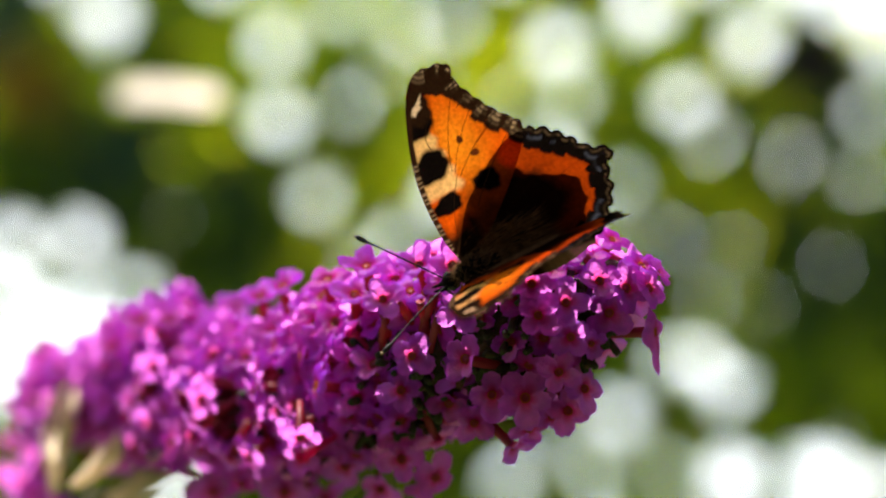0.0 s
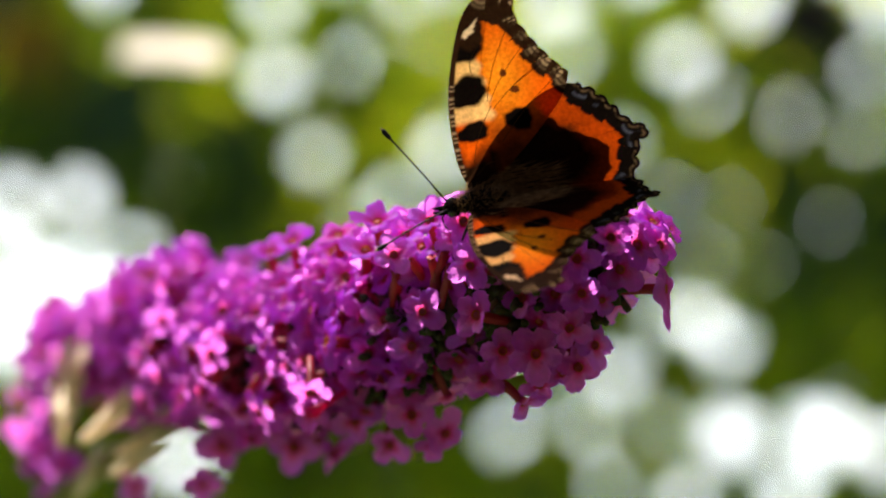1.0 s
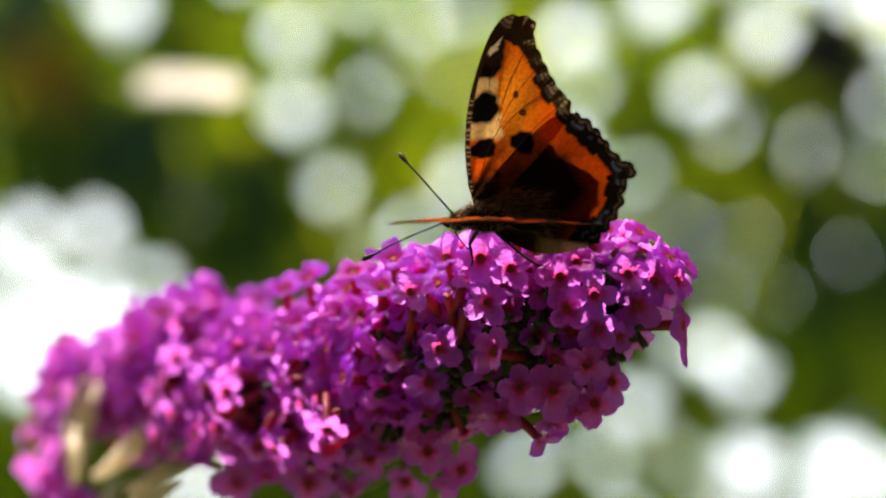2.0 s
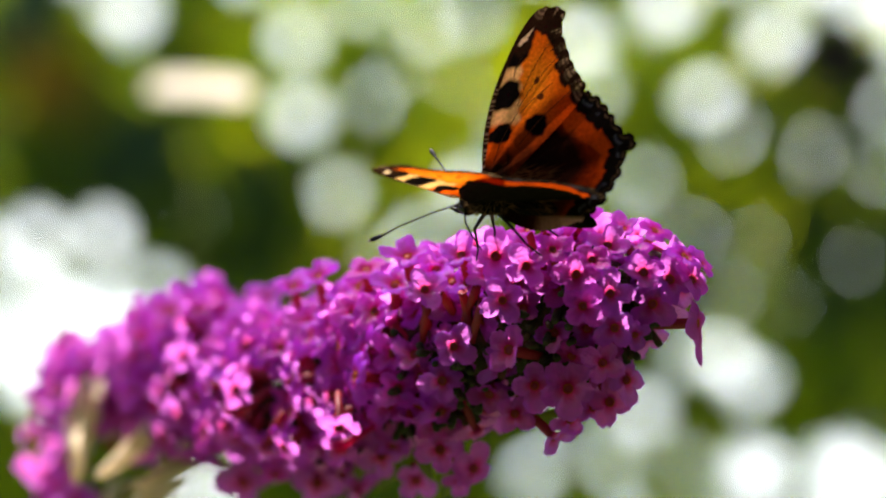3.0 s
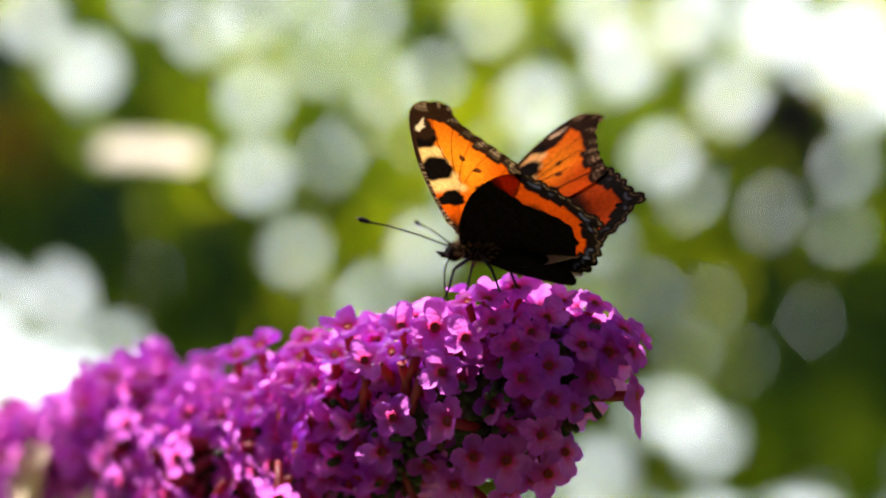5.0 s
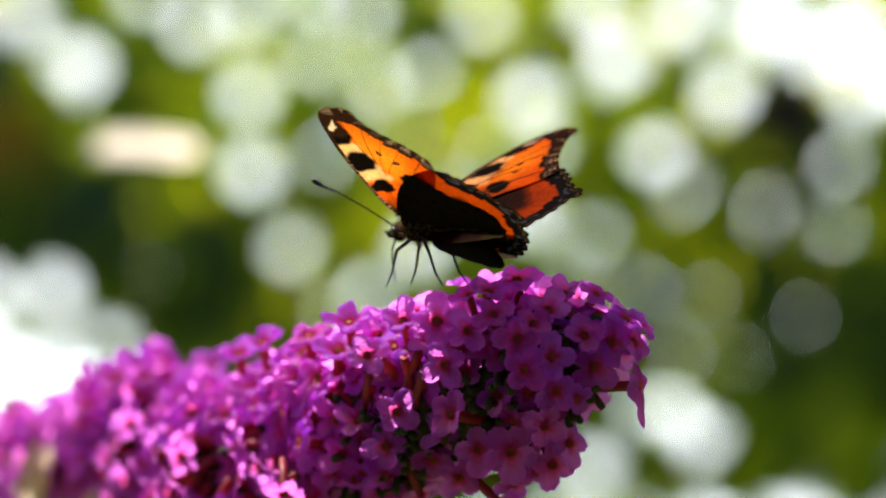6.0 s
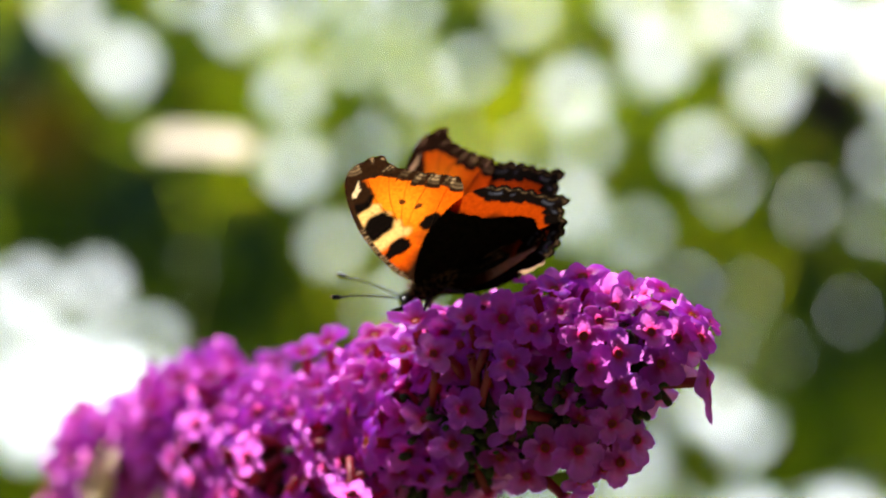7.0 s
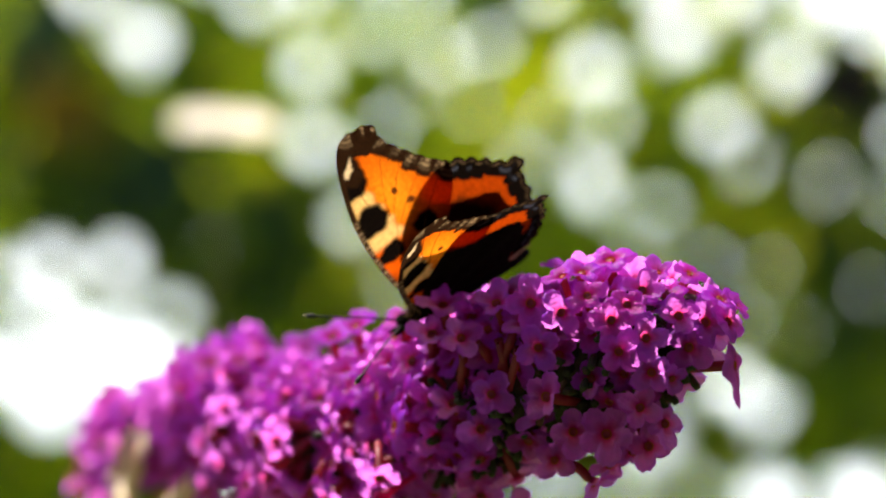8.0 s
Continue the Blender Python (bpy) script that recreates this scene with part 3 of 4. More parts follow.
def bract_mesh():
    """A narrow pointed green leaf, folded along its rib, pointing along +z."""
    verts, faces = [], []
    for k, (z, w) in enumerate(((-1.5, 0.25), (0.0, 0.7), (1.4, 0.8), (2.8, 0.5), (4.2, 0.05))):
        verts += [Vector((-w, 0.25 * w, z)) * MM, Vector((0, -0.12 * w, z)) * MM, Vector((w, 0.25 * w, z)) * MM]
        if k:
            n = 3 * k
            faces += [(n - 3, n - 2, n + 1, n), (n - 2, n - 1, n + 2, n + 1)]
    return mesh_of("bract", verts, faces)


def bare_tube_mesh():
    """A corolla tube whose lobes have dropped, flared a little at its mouth, pointing along +z."""
    verts, faces = [], []
    add_tube(verts, faces, [(0, 0, -5), (0.1, 0, -3), (0, 0.1, -1), (0, 0, 0.6), (0, 0, 1.1), (0, 0, 0.4)], [0.4, 0.52, 0.58, 0.55, 0.66, 0.3], 10)
    return mesh_of("bare_tube", [Vector(v) * MM for v in verts], faces)


def spike():
    rng = random.Random(21)
    kinds = [corolla_mesh("floret", rng, cup, round_by=by) for cup, by in
             ((-0.12, 0.42), (0.0, 0.41), (0.2, 0.43), (0.35, 0.44), (0.05, 0.42), (0.6, 0.45), (-0.05, 0.43), (0.45, 0.44))]
    broad = corolla_mesh("floret", rng, -0.05, lobes=5, round_at=0.60, round_by=0.40)
    # one with a long hanging lobe
    drooping = corolla_mesh("floret", random.Random(3), 0.1, round_by=0.43)
    for v in drooping.vertices:
        if v.co.x > 0.9 * MM and abs(v.co.y) < v.co.x:
            v.co.x *= 1.45
            v.co.y *= 0.78
    flat = kinds[0], kinds[1], kinds[6], kinds[4]
    cupped = kinds[2], kinds[3], kinds[5], kinds[7]
    throat, bud = throat_mesh(), bud_mesh()
    for me in kinds + [broad, drooping]:
        me.materials.append(PETAL)
        me.materials.append(TUBE)
    throat.materials.append(THROAT)
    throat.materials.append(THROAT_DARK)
    bud.materials.append(PETAL)
    root = tagged(new("buddleja_spike"), "arching purple butterfly-bush flower spike crowded with small florets", "flower")
    root.matrix_world = VIEW @ pose(0, 0, -FOCUS)
    taken = []

    def local(p):
        return Vector((p[0], p[1], -p[2])) * MM

    def turned(z):
        x = Vector((0.2, 0.1, 1)).cross(z).normalized()
        return Matrix((x, z.cross(x), z)).transposed().to_4x4()

    far_verts, far_faces, far_slots, far_rim = [], [], [], []

    def put(at, facing, width, me, far=False, along=None):
        z = facing.normalized()
        x = Vector((rng.gauss(0, 1), rng.gauss(0, 1), rng.gauss(0, 1))).cross(z).normalized()
        if along:
            x = (along - z * along.dot(z)).normalized()
        m = Matrix((x, z.cross(x), z)).transposed().to_4x4()
        s = width / 6.4
        m = Matrix.Translation(local(at)) @ m @ Matrix.Diagonal((s, s, s, 1))
        taken.append((Vector(at), width))
        if far:
            for piece, shift in ((me, 0), (throat, 2)) if me is not bud else ((me, 0),):
                n = len(far_verts)
                far_verts.extend(m @ v.co for v in piece.vertices)
                far_rim.extend([q.value for q in piece.attributes["rim"].data] if "rim" in piece.attributes else [0.5] * len(piece.vertices))
                far_faces.extend(tuple(n + i for i in poly.vertices) for poly in piece.polygons)
                far_slots.extend(poly.material_index + shift for poly in piece.polygons)
            return
        ob = new("floret", me)
        ob.parent = root
        ob.matrix_local = m
        if me is not bud:
            eye = new("throat", throat)
            eye.parent = ob

    for u, v, fx, fy, width in TIP_CYME + CROWN_CYME + LOWER_CYME + MIDDLE_CYME + SUNNY_CYME:
        at, n = outward(u, v)
        open_to = Vector((fx, min(fy, 0.62), max(0.35, 1 - fx * fx - fy * fy)))
        put(at, open_to, 1.14 * width, rng.choice(flat if fy < 0.4 else cupped))
    # the large five-lobed floret, and two that stand out on their tubes
    put(outward(10.2, -18.3)[0], Vector((0, 0.05, 1)), 7.8, broad)
    put((26.3, -10.2, -4.0), Vector((0.95, 0.02, 0.22)), 7.2, drooping, along=Vector((0.35, -0.94, 0)))
    put((8.9, -24.8, 3.5), Vector((0.72, -0.65, 0.35)), 7.0, kinds[5])
    placed = list(taken)
    for u, v, w in LOW_FLORETS:
        put(deeper((u, v, w)), Vector((rng.gauss(0, 0.4), rng.gauss(-0.2, 0.4), 0.7)), rng.uniform(5.4, 6.8), rng.choice(kinds))
    # florets set deep in the hollow
    for u, v in ((8.4, -11.4), (4.6, -8.4)):
        at, n = outward(u, v)
        put(Vector(at) + Vector((0, 0, 3.6)), Vector((rng.gauss(0, 0.3), rng.gauss(0.1, 0.3), 1)), 5.8, rng.choice(kinds))
    bract, bare = bract_mesh(), bare_tube_mesh()
    bract.materials.append(BRACT)
    bare.materials.append(TUBE)
    for name, me, rows, sink in (("bract", bract, BRACTS, 0.5), ("bare_tube", bare, BARE_TUBES, 2.6)):
        for u, v, fx, fy in rows:
            at, n = outward(u, v)
            ob = new(name, me)
            ob.parent = root
            ob.matrix_local = Matrix.Translation(local((at[0], at[1], at[2] + sink))) @ turned(Vector((fx, fy, 0.45)).normalized())
    husk = husk_mesh(rng)
    husk.materials.append(DRY)
    low = random.Random(5)
    for _ in range(8):
        u = low.uniform(-64, -57)
        v = -30.0 + 0.30 * (u + 60) + low.uniform(-11, 3)
        put(deeper((u, v, 92 + 1.2 * (-60 - u) + low.uniform(-5, 5))), Vector((low.gauss(0, 0.5), low.gauss(-0.1, 0.5), 0.6)), low.uniform(5.4, 7.0), low.choice(kinds), True)
    for u, v, w, fx, fy in HUSKS:
        z = Vector((fx, fy, 0.35)).normalized()
        ob = new("husk", husk)
        ob.parent = root
        ob.matrix_local = Matrix.Translation(local(deeper((u, v, w)))) @ turned(z) @ Matrix.Scale(1.8, 4)
    for _ in range(30000):
        if len(taken) > 1300:
            break
        k = int(rng.uniform(0, 1) * 219)
        c, r = SPINE[k, :3], SPINE[k, 3]
        way = Vector(SPINE[min(k + 2, 219), :3] - SPINE[max(k - 2, 0), :3]).normalized()
        a = rng.uniform(0, 2 * math.pi)
        n = Vector((0, math.sin(a), math.cos(a)))
        n = (n - way * n.dot(way)).normalized()
        if k < 14:
            n = (n - way * rng.uniform(0, 1.2)).normalized()
        lump = math.sin(0.6 * c[0] + 0.8 * math.sin(2 * a)) * math.sin(3 * a + 0.2 * c[0])
        if lump < -0.5 and n.y < 0.3 and rng.random() < 0.6:
            continue
        at = Vector(c) + n * (r + rng.uniform(-1.5, 0.7) + (2.2 if lump < 0 else 1.3) * lump)
        width = rng.uniform(5.8, 7.6)
        close = 0.185 if n.y > 0.3 else 0.19 if n.z > 0.2 else 0.235 if n.y < -0.3 and 70 < k < 150 else 0.285
        if n.z < 0.3 and any(math.hypot(at.x - b.x, at.y - b.y) < 0.40 * (width + w) for b, w in placed):
            if rng.random() < 0.5:
                continue
            at -= n * 3.6
        if any((at - b).length < close * (width + w) for b, w in taken):
            continue
        if any((at.x - a) ** 2 + (at.y - b) ** 2 < c * c for a, b, c in HOLLOWS) and n.z < 0:
            continue
        if at.x > 17.0 and at.y > 0.4 or at.x > 19.0 and at.y > -2.0:
            continue
        if n.z < 0.4 and (at.x > 19.2 and at.y < -10.4 or at.x > 15.5 and at.y < -21.0):
            continue
        # the underside towards the stem is bare
        if k > 150 and n.y < -0.25 and rng.random() < 0.85:
            continue
        tilt = Vector((rng.gauss(0, 0.35), rng.gauss(0.05, 0.35), rng.gauss(-0.25 if n.y > 0.3 else 0, 0.4)))
        if tilt.length > 0.7:
            tilt *= 0.7 / tilt.length
        f = n + tilt
        me = bud if rng.random() < 0.02 else rng.choice(kinds if n.y < 0.3 else cupped)
        put(at, Vector((f.x, f.y, -f.z)), width, me, n.z > 0.25 or k > 165)
    for u, v, w in LEFT_FLORETS:
        put(deeper((u, v, w)), Vector((low.gauss(0, 0.4), low.gauss(0.1, 0.4), 0.6)), low.uniform(5.6, 6.8), low.choice(kinds))
    rest = part("floret_rest", mesh_of("floret_rest", far_verts, far_faces, slots=far_slots), [PETAL, TUBE, THROAT, THROAT_DARK], root)
    rest["kind"] = "stuff"
    rest.data.attributes.new("rim", "FLOAT", "POINT").data.foreach_set("value", far_rim)
    # a core for the crowded calyces, coloured for shade; it stops light leaking through
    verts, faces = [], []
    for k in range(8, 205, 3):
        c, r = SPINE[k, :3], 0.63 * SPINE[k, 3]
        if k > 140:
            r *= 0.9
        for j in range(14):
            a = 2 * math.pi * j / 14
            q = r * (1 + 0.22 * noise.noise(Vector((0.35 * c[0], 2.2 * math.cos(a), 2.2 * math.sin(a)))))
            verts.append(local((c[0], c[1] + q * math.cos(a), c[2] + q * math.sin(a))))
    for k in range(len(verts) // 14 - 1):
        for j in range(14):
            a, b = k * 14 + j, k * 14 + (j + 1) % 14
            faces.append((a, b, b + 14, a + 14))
    part("calyx_core", mesh_of("calyx_core", verts, faces), CORE, root, "core of crowded calyces with shade put into its dark colour")
    # calyx cups, their green darkened for the shade between the florets
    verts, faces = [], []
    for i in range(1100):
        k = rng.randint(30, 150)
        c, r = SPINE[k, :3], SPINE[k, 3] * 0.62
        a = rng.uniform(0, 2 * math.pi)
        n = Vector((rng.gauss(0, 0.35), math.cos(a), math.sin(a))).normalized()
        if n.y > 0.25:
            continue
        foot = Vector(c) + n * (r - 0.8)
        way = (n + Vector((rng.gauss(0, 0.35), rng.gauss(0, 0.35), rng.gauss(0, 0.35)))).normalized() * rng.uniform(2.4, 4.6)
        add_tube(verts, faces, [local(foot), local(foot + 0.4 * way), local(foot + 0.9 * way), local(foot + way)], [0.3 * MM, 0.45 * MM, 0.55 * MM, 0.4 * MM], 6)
    cups = part("calyx_rest", mesh_of("calyx_rest", verts, faces), CUP, root, "small green calyx cups with shade put into their dark colour")
    cups["kind"] = "stuff"
    # the stem inside, going down out of view to the ground
    pts = [local(p[:3]) for p in SPINE[6:120:8]]
    down = [local(deeper(p)) for p in ((-37.6, -28.6, 58), (-51.3, -38.0, 74), (-62.5, -46.0, 92), (-76.7, -56.0, 110), (-97.4, -68.0, 118))] + [
            local((-130, -100, 130)), local((-170, -230, 140)), local((-200, -600, 150)), local((-215, -1120, 150))]
    pts += down
    radii = [0.5 * MM + 1.5 * MM * i / len(pts) for i in range(len(pts))]
    base = root.matrix_world.inverted() @ Vector((-0.25, 0.12, -0.02))
    part("stem", tube_mesh("stem", pts + [base], radii + [3 * MM], 10), STEM, root, "greenish brown woody stem")
    for i in range(70):
        k = rng.randint(10, 215)
        c, r = SPINE[k, :3], SPINE[k, 3]
        a = rng.uniform(0, 2 * math.pi)
        n = Vector((rng.gauss(0, 0.3), math.sin(a), math.cos(a))).normalized()
        q = Vector(c) + n * (r * rng.uniform(0.55, 0.8))
        part("stalk", tube_mesh("stalk", [local(Vector(c)), local((Vector(c) + q) / 2 + Vector((0.6, -0.3, 0))), local(q)], [0.55 * MM, 0.45 * MM, 0.3 * MM], 6), CALYX, root)
    return root


SPIKE = spike()

# ---- the butterfly (millimetres; forward +x, left +y, up +z) ----
FORE_EDGE = [(0, 0), (0.8, 3.0), (1.0, 7.0), (0.6, 11.5), (-0.6, 16.0), (-2.4, 20.4), (-4.4, 22.7), (-6.6, 22.9), (-9.0, 22.2),
             (-9.1, 19.8), (-10.9, 16.4), (-12.9, 13.6), (-14.2, 12.0), (-13.2, 9.4), (-9.5, 5.6), (-5.0, 1.8), (-1.6, -0.4)]
HIND_EDGE = [(0.2, 0.2), (-0.8, 3.6), (-3.4, 8.0), (-7.2, 11.3), (-11.0, 12.9), (-14.2, 12.6), (-17.2, 10.6), (-19.4, 8.6), (-21.9, 7.4),
             (-20.8, 5.4), (-20.6, 3.0), (-19.5, 0.6), (-17.6, -1.7), (-14.0, -3.7), (-9.4, -4.5), (-4.5, -3.5), (-0.8, -1.4)]
ORANGE, YELLOW, BROWN, BLACK = (0.62, 0.094, 0.003), (0.76, 0.52, 0.22), (0.018, 0.009, 0.005), (0.004, 0.003, 0.003)
BLUE, PALE = (0.07, 0.09, 0.16), (0.46, 0.37, 0.25)


def wing_outline(ctrl, first, last, wave):
    """A closed outline; between the control points first and last the margin is scalloped."""
    n = 420
    pts = curve_points(ctrl + [ctrl[0]], n)[:-1]
    s = np.linspace(0, len(ctrl), n)[:-1]
    on = (s > first) & (s < last)
    t = np.gradient(pts, axis=0)
    t /= np.linalg.norm(t, axis=1, keepdims=True)
    nrm = np.stack((-t[:, 1], t[:, 0]), 1)
    mid = pts.mean(0)
    if np.mean(np.sum((pts - mid) * nrm, 1)) < 0:
        nrm = -nrm
    run = np.cumsum(np.linalg.norm(np.diff(pts, axis=0, prepend=pts[:1]), axis=1))
    bump = np.abs(np.sin(run * math.pi / 1.9)) - 0.5
    jag = 0.4 * np.sin(run * 9.0) * np.sin(run * 3.1)
    pts[on] += nrm[on] * (wave * (bump[on] + 0.25 * jag[on]))[:, None]
    return pts, pts[on]


def blob(p, a, b, ra, rb, turn=0.0, rough=0.09):
    """1 inside a ragged oval spot, 0 outside."""
    c, s = math.cos(turn), math.sin(turn)
    x, y = p[:, 0] - a, p[:, 1] - b
    u, v = (c * x + s * y) / ra, (-s * x + c * y) / rb
    ang = np.arctan2(v, u)
    q = np.sqrt(u * u + v * v) * (1 + rough * np.sin(3 * ang + a) + 0.6 * rough * np.sin(7 * ang + 2 * b))
    return np.clip((1.12 - q) / 0.26, 0, 1)


def blend(col, mask, tint):
    col += mask[:, None] * (np.array(tint) - col)


def fore_pattern(p, dm, run):
    a, b = p[:, 0], p[:, 1]
    col = np.tile(np.array(ORANGE), (len(p), 1))
    # the backlit glow of the wing's middle, put into the pattern colour
    glow = np.exp(-((a + 6.0) ** 2 / 12.0 + (b - 12.5) ** 2 / 26.0))
    blend(col, 0.8 * glow, (0.90, 0.33, 0.016))
    costal = np.clip((a + 4.7 - 0.12 * (b - 10) + 0.25 * np.sin(3.1 * b)) / 0.7, 0, 1)
    blend(col, costal * np.clip((b - 7.6) / 0.8, 0, 1) * np.clip((16.6 - b) / 0.8, 0, 1), YELLOW)
    reach = np.hypot(a + 1.0, b)
    blend(col, np.clip((5.0 - reach + 0.4 * np.sin(a * 2)) / 2.2, 0, 1), BROWN)
    blend(col, np.clip((5.3 + 0.35 * np.sin(1.7 * a) - b) / 1.4, 0, 1) * np.clip((-a - 2.0) / 1.5, 0, 1), BROWN)
    blend(col, 0.7 * np.clip((8.2 - b) / 1.8, 0, 1) * np.clip((-a - 3.4) / 1.2, 0, 1), (0.16, 0.035, 0.006))
    for spot in ((-1.7, 6.8, 2.1, 1.2, -0.2), (-1.6, 11.7, 2.9, 1.85, -0.3), (-2.6, 16.9, 2.4, 1.45, -0.45), (-7.5, 7.5, 1.75, 1.4, 0.2)):
        blend(col, blob(p, *spot), BLACK)
    for spot in ((-6.5, 13.3, 0.42, 0.5), (-7.6, 11.1, 0.6, 0.42)):
        blend(col, blob(p, *spot), (0.10, 0.028, 0.008))
    edge = 2.35 + 0.4 * np.sin(run * 2 * math.pi / 2.3) + 0.15 * np.sin(run * 7.3)
    tip = np.clip((b - 18.0) / 2.5, 0, 1) * 1.3
    blend(col, np.clip((edge + tip - dm) / 0.3, 0, 1), BROWN)
    blend(col, blob(p, -2.9, 19.0, 2.3, 2.2, -0.4), BROWN)
    blend(col, blob(p, -3.0, 18.9, 1.35, 0.38, -0.55, 0.3), (0.66, 0.56, 0.42))
    fine = 0.5 + 0.5 * np.sin(run * 11.0 + 3.0 * np.sin(run * 2.3))
    for at, wide, much in ((0.35, 0.18, 0.75), (0.95, 0.22, 0.75), (1.55, 0.18, 0.4)):
        line = np.exp(-((dm - at - 0.12 * np.sin(run * 5.1)) / wide) ** 2) * np.clip(0.35 + 0.8 * np.sin(run * 2 * math.pi / 1.9 + at), 0, 1)
        blend(col, much * line * fine, PALE)
    front = np.clip((a - np.interp(b, [0, 7, 11.5, 16, 20.4], [-0.1, 0.2, -0.2, -1.4, -3.3])) / 0.25, 0, 1)
    blend(col, front * (b < 19), np.array(BROWN) * 1.2)
    fleck = np.clip(np.sin(b * 9.0 + 1.5 * np.sin(b * 3)) - 0.1, 0, 1)
    blend(col, 0.65 * front * fleck * (b < 13), PALE)
    return col


def hind_pattern(p, dm, run):
    a, b = p[:, 0], p[:, 1]
    col = np.tile(np.array((0.30, 0.040, 0.002)), (len(p), 1))
    turn = np.arctan2(b - 1.0, a + 7.0)
    wob = 0.45 * np.sin(turn * 9.0) + 0.2 * np.sin(turn * 23.0)
    front = np.clip((b - 1.0) / 9.0, 0, 1)
    blend(col, 0.75 * np.clip((dm - 3.3 - 1.3 * front + wob) / 2.0, 0, 1) ** 1.5, (0.10, 0.016, 0.002))
    blend(col, np.clip((dm - 3.9 - 1.1 * front + 0.7 * wob) / 1.7, 0, 1), (0.020, 0.007, 0.003))
    blend(col, 0.85 * np.clip((1.5 - b) / 2.5, 0, 1) * np.clip((dm - 2.2) / 1.0, 0, 1), (0.05, 0.014, 0.005))
    blend(col, np.clip((dm - 7.0) / 2, 0, 1), (0.014, 0.007, 0.004))
    ray = np.clip(np.sin(np.arctan2(b + 0.5, a - 1.0) * 34) - 0.75, 0, 1)
    blend(col, 0.07 * ray, np.array(ORANGE) * 0.5)
    edge = 2.5 + 0.45 * np.sin(run * 2 * math.pi / 2.4)
    blend(col, np.clip((edge - dm) / 0.3, 0, 1), BLACK)
    lune = np.exp(-((dm - 1.45 - 0.25 * np.cos(run * 2 * math.pi / 2.4)) / 0.22) ** 2) * np.clip(2.6 * np.abs(np.sin(run * math.pi / 2.4)) - 1.7, 0, 1)
    blend(col, 0.65 * lune, BLUE)
    fine = 0.5 + 0.5 * np.sin(run * 11.0 + 3.0 * np.sin(run * 2.3))
    blend(col, 0.35 * fine * np.exp(-((dm - 0.5) / 0.14) ** 2), (0.25, 0.19, 0.13))
    inner = np.clip((-2.3 - b) / 0.5, 0, 1) * np.clip((-9.0 - a) / 2, 0, 1)
    blend(col, 0.9 * inner, (0.52, 0.40, 0.34))
    return col


def wing_mesh(name, ctrl, first, last, wave, centre, paint, side, lift, keep=None):
    """A slightly cambered wing; its pattern is a colour at every vertex. side: 1 left, -1 right."""
    edge, margin = wing_outline(ctrl, first, last, wave)
    centre = np.array(centre)
    rings, seg = 64, len(edge)
    f = np.linspace(0, 1, rings + 1)[1:] ** 0.8
    p = np.concatenate([centre[None, :]] + [centre + k * (edge - centre) for k in f])
    d2 = ((p[:, None, :] - margin[None, ::2, :]) ** 2).sum(-1)
    near = d2.argmin(1)
    dm = np.sqrt(d2.min(1))
    steps = np.cumsum(np.linalg.norm(np.diff(margin[::2], axis=0, prepend=margin[:1]), axis=1)) * 0.9
    col = paint(p, dm, steps[near])
    ang = np.arctan2(p[:, 1] + 0.5, p[:, 0] - 1.5)
    height = lift - 0.0035 * (np.hypot(p[:, 0] + 8, p[:, 1] - 9)) ** 2 + 0.10 * np.sin(ang * 17)
    verts = np.stack((p[:, 0], side * p[:, 1], height), 1) * MM
    faces = [(0, 1 + k, 1 + (k + 1) % seg) for k in range(seg)]
    for j in range(rings - 1):
        a = 1 + j * seg
        faces += [(a + k, a + seg + k, a + seg + (k + 1) % seg, a + (k + 1) % seg) for k in range(seg)]
    if keep is not None:
        kept = keep(p, dm)
        faces = [f for f in faces if all(kept[i] for i in f)]
        used = sorted({i for f in faces for i in f})
        index = {i: n for n, i in enumerate(used)}
        return mesh_of(name, [verts[i] for i in used], [tuple(index[i] for i in f) for f in faces])
    me = mesh_of(name, verts, faces)
    layer = me.color_attributes.new("pattern", "FLOAT_COLOR", "POINT")
    layer.data.foreach_set("color", np.concatenate((np.clip(col, 0, 1), np.ones((len(p), 1))), 1).astype(np.float32).ravel())
    return me


def dark_below(p, dm):
    """Where the hindwing's underside is dark and lets no light through."""
    turn = np.arctan2(p[:, 1] - 1.0, p[:, 0] + 7.0)
    reach = np.interp(p[:, 1], [-2.0, 3.0, 5.5, 8.0, 11.0], [2.2, 2.6, 3.9, 5.4, 5.9])
    return dm > reach + 0.3 * np.sin(9 * turn) + 0.12 * np.sin(31 * turn)


def vein_mesh(ends, side, lift):
    verts, faces = [], []
    for (a0, b0), (a1, b1) in ends:
        pts = []
        for k in range(7):
            t = k / 6
            a, b = a0 + t * (a1 - a0) + 0.5 * math.sin(t * math.pi), b0 + t * (b1 - b0)
            pts.append(Vector((a, side * b, lift - 0.0035 * math.hypot(a + 8, b - 9) ** 2)) * MM)
        add_tube(verts, faces, pts, [0.042 * MM] * 7, 5)
    return mesh_of("vein", verts, faces)


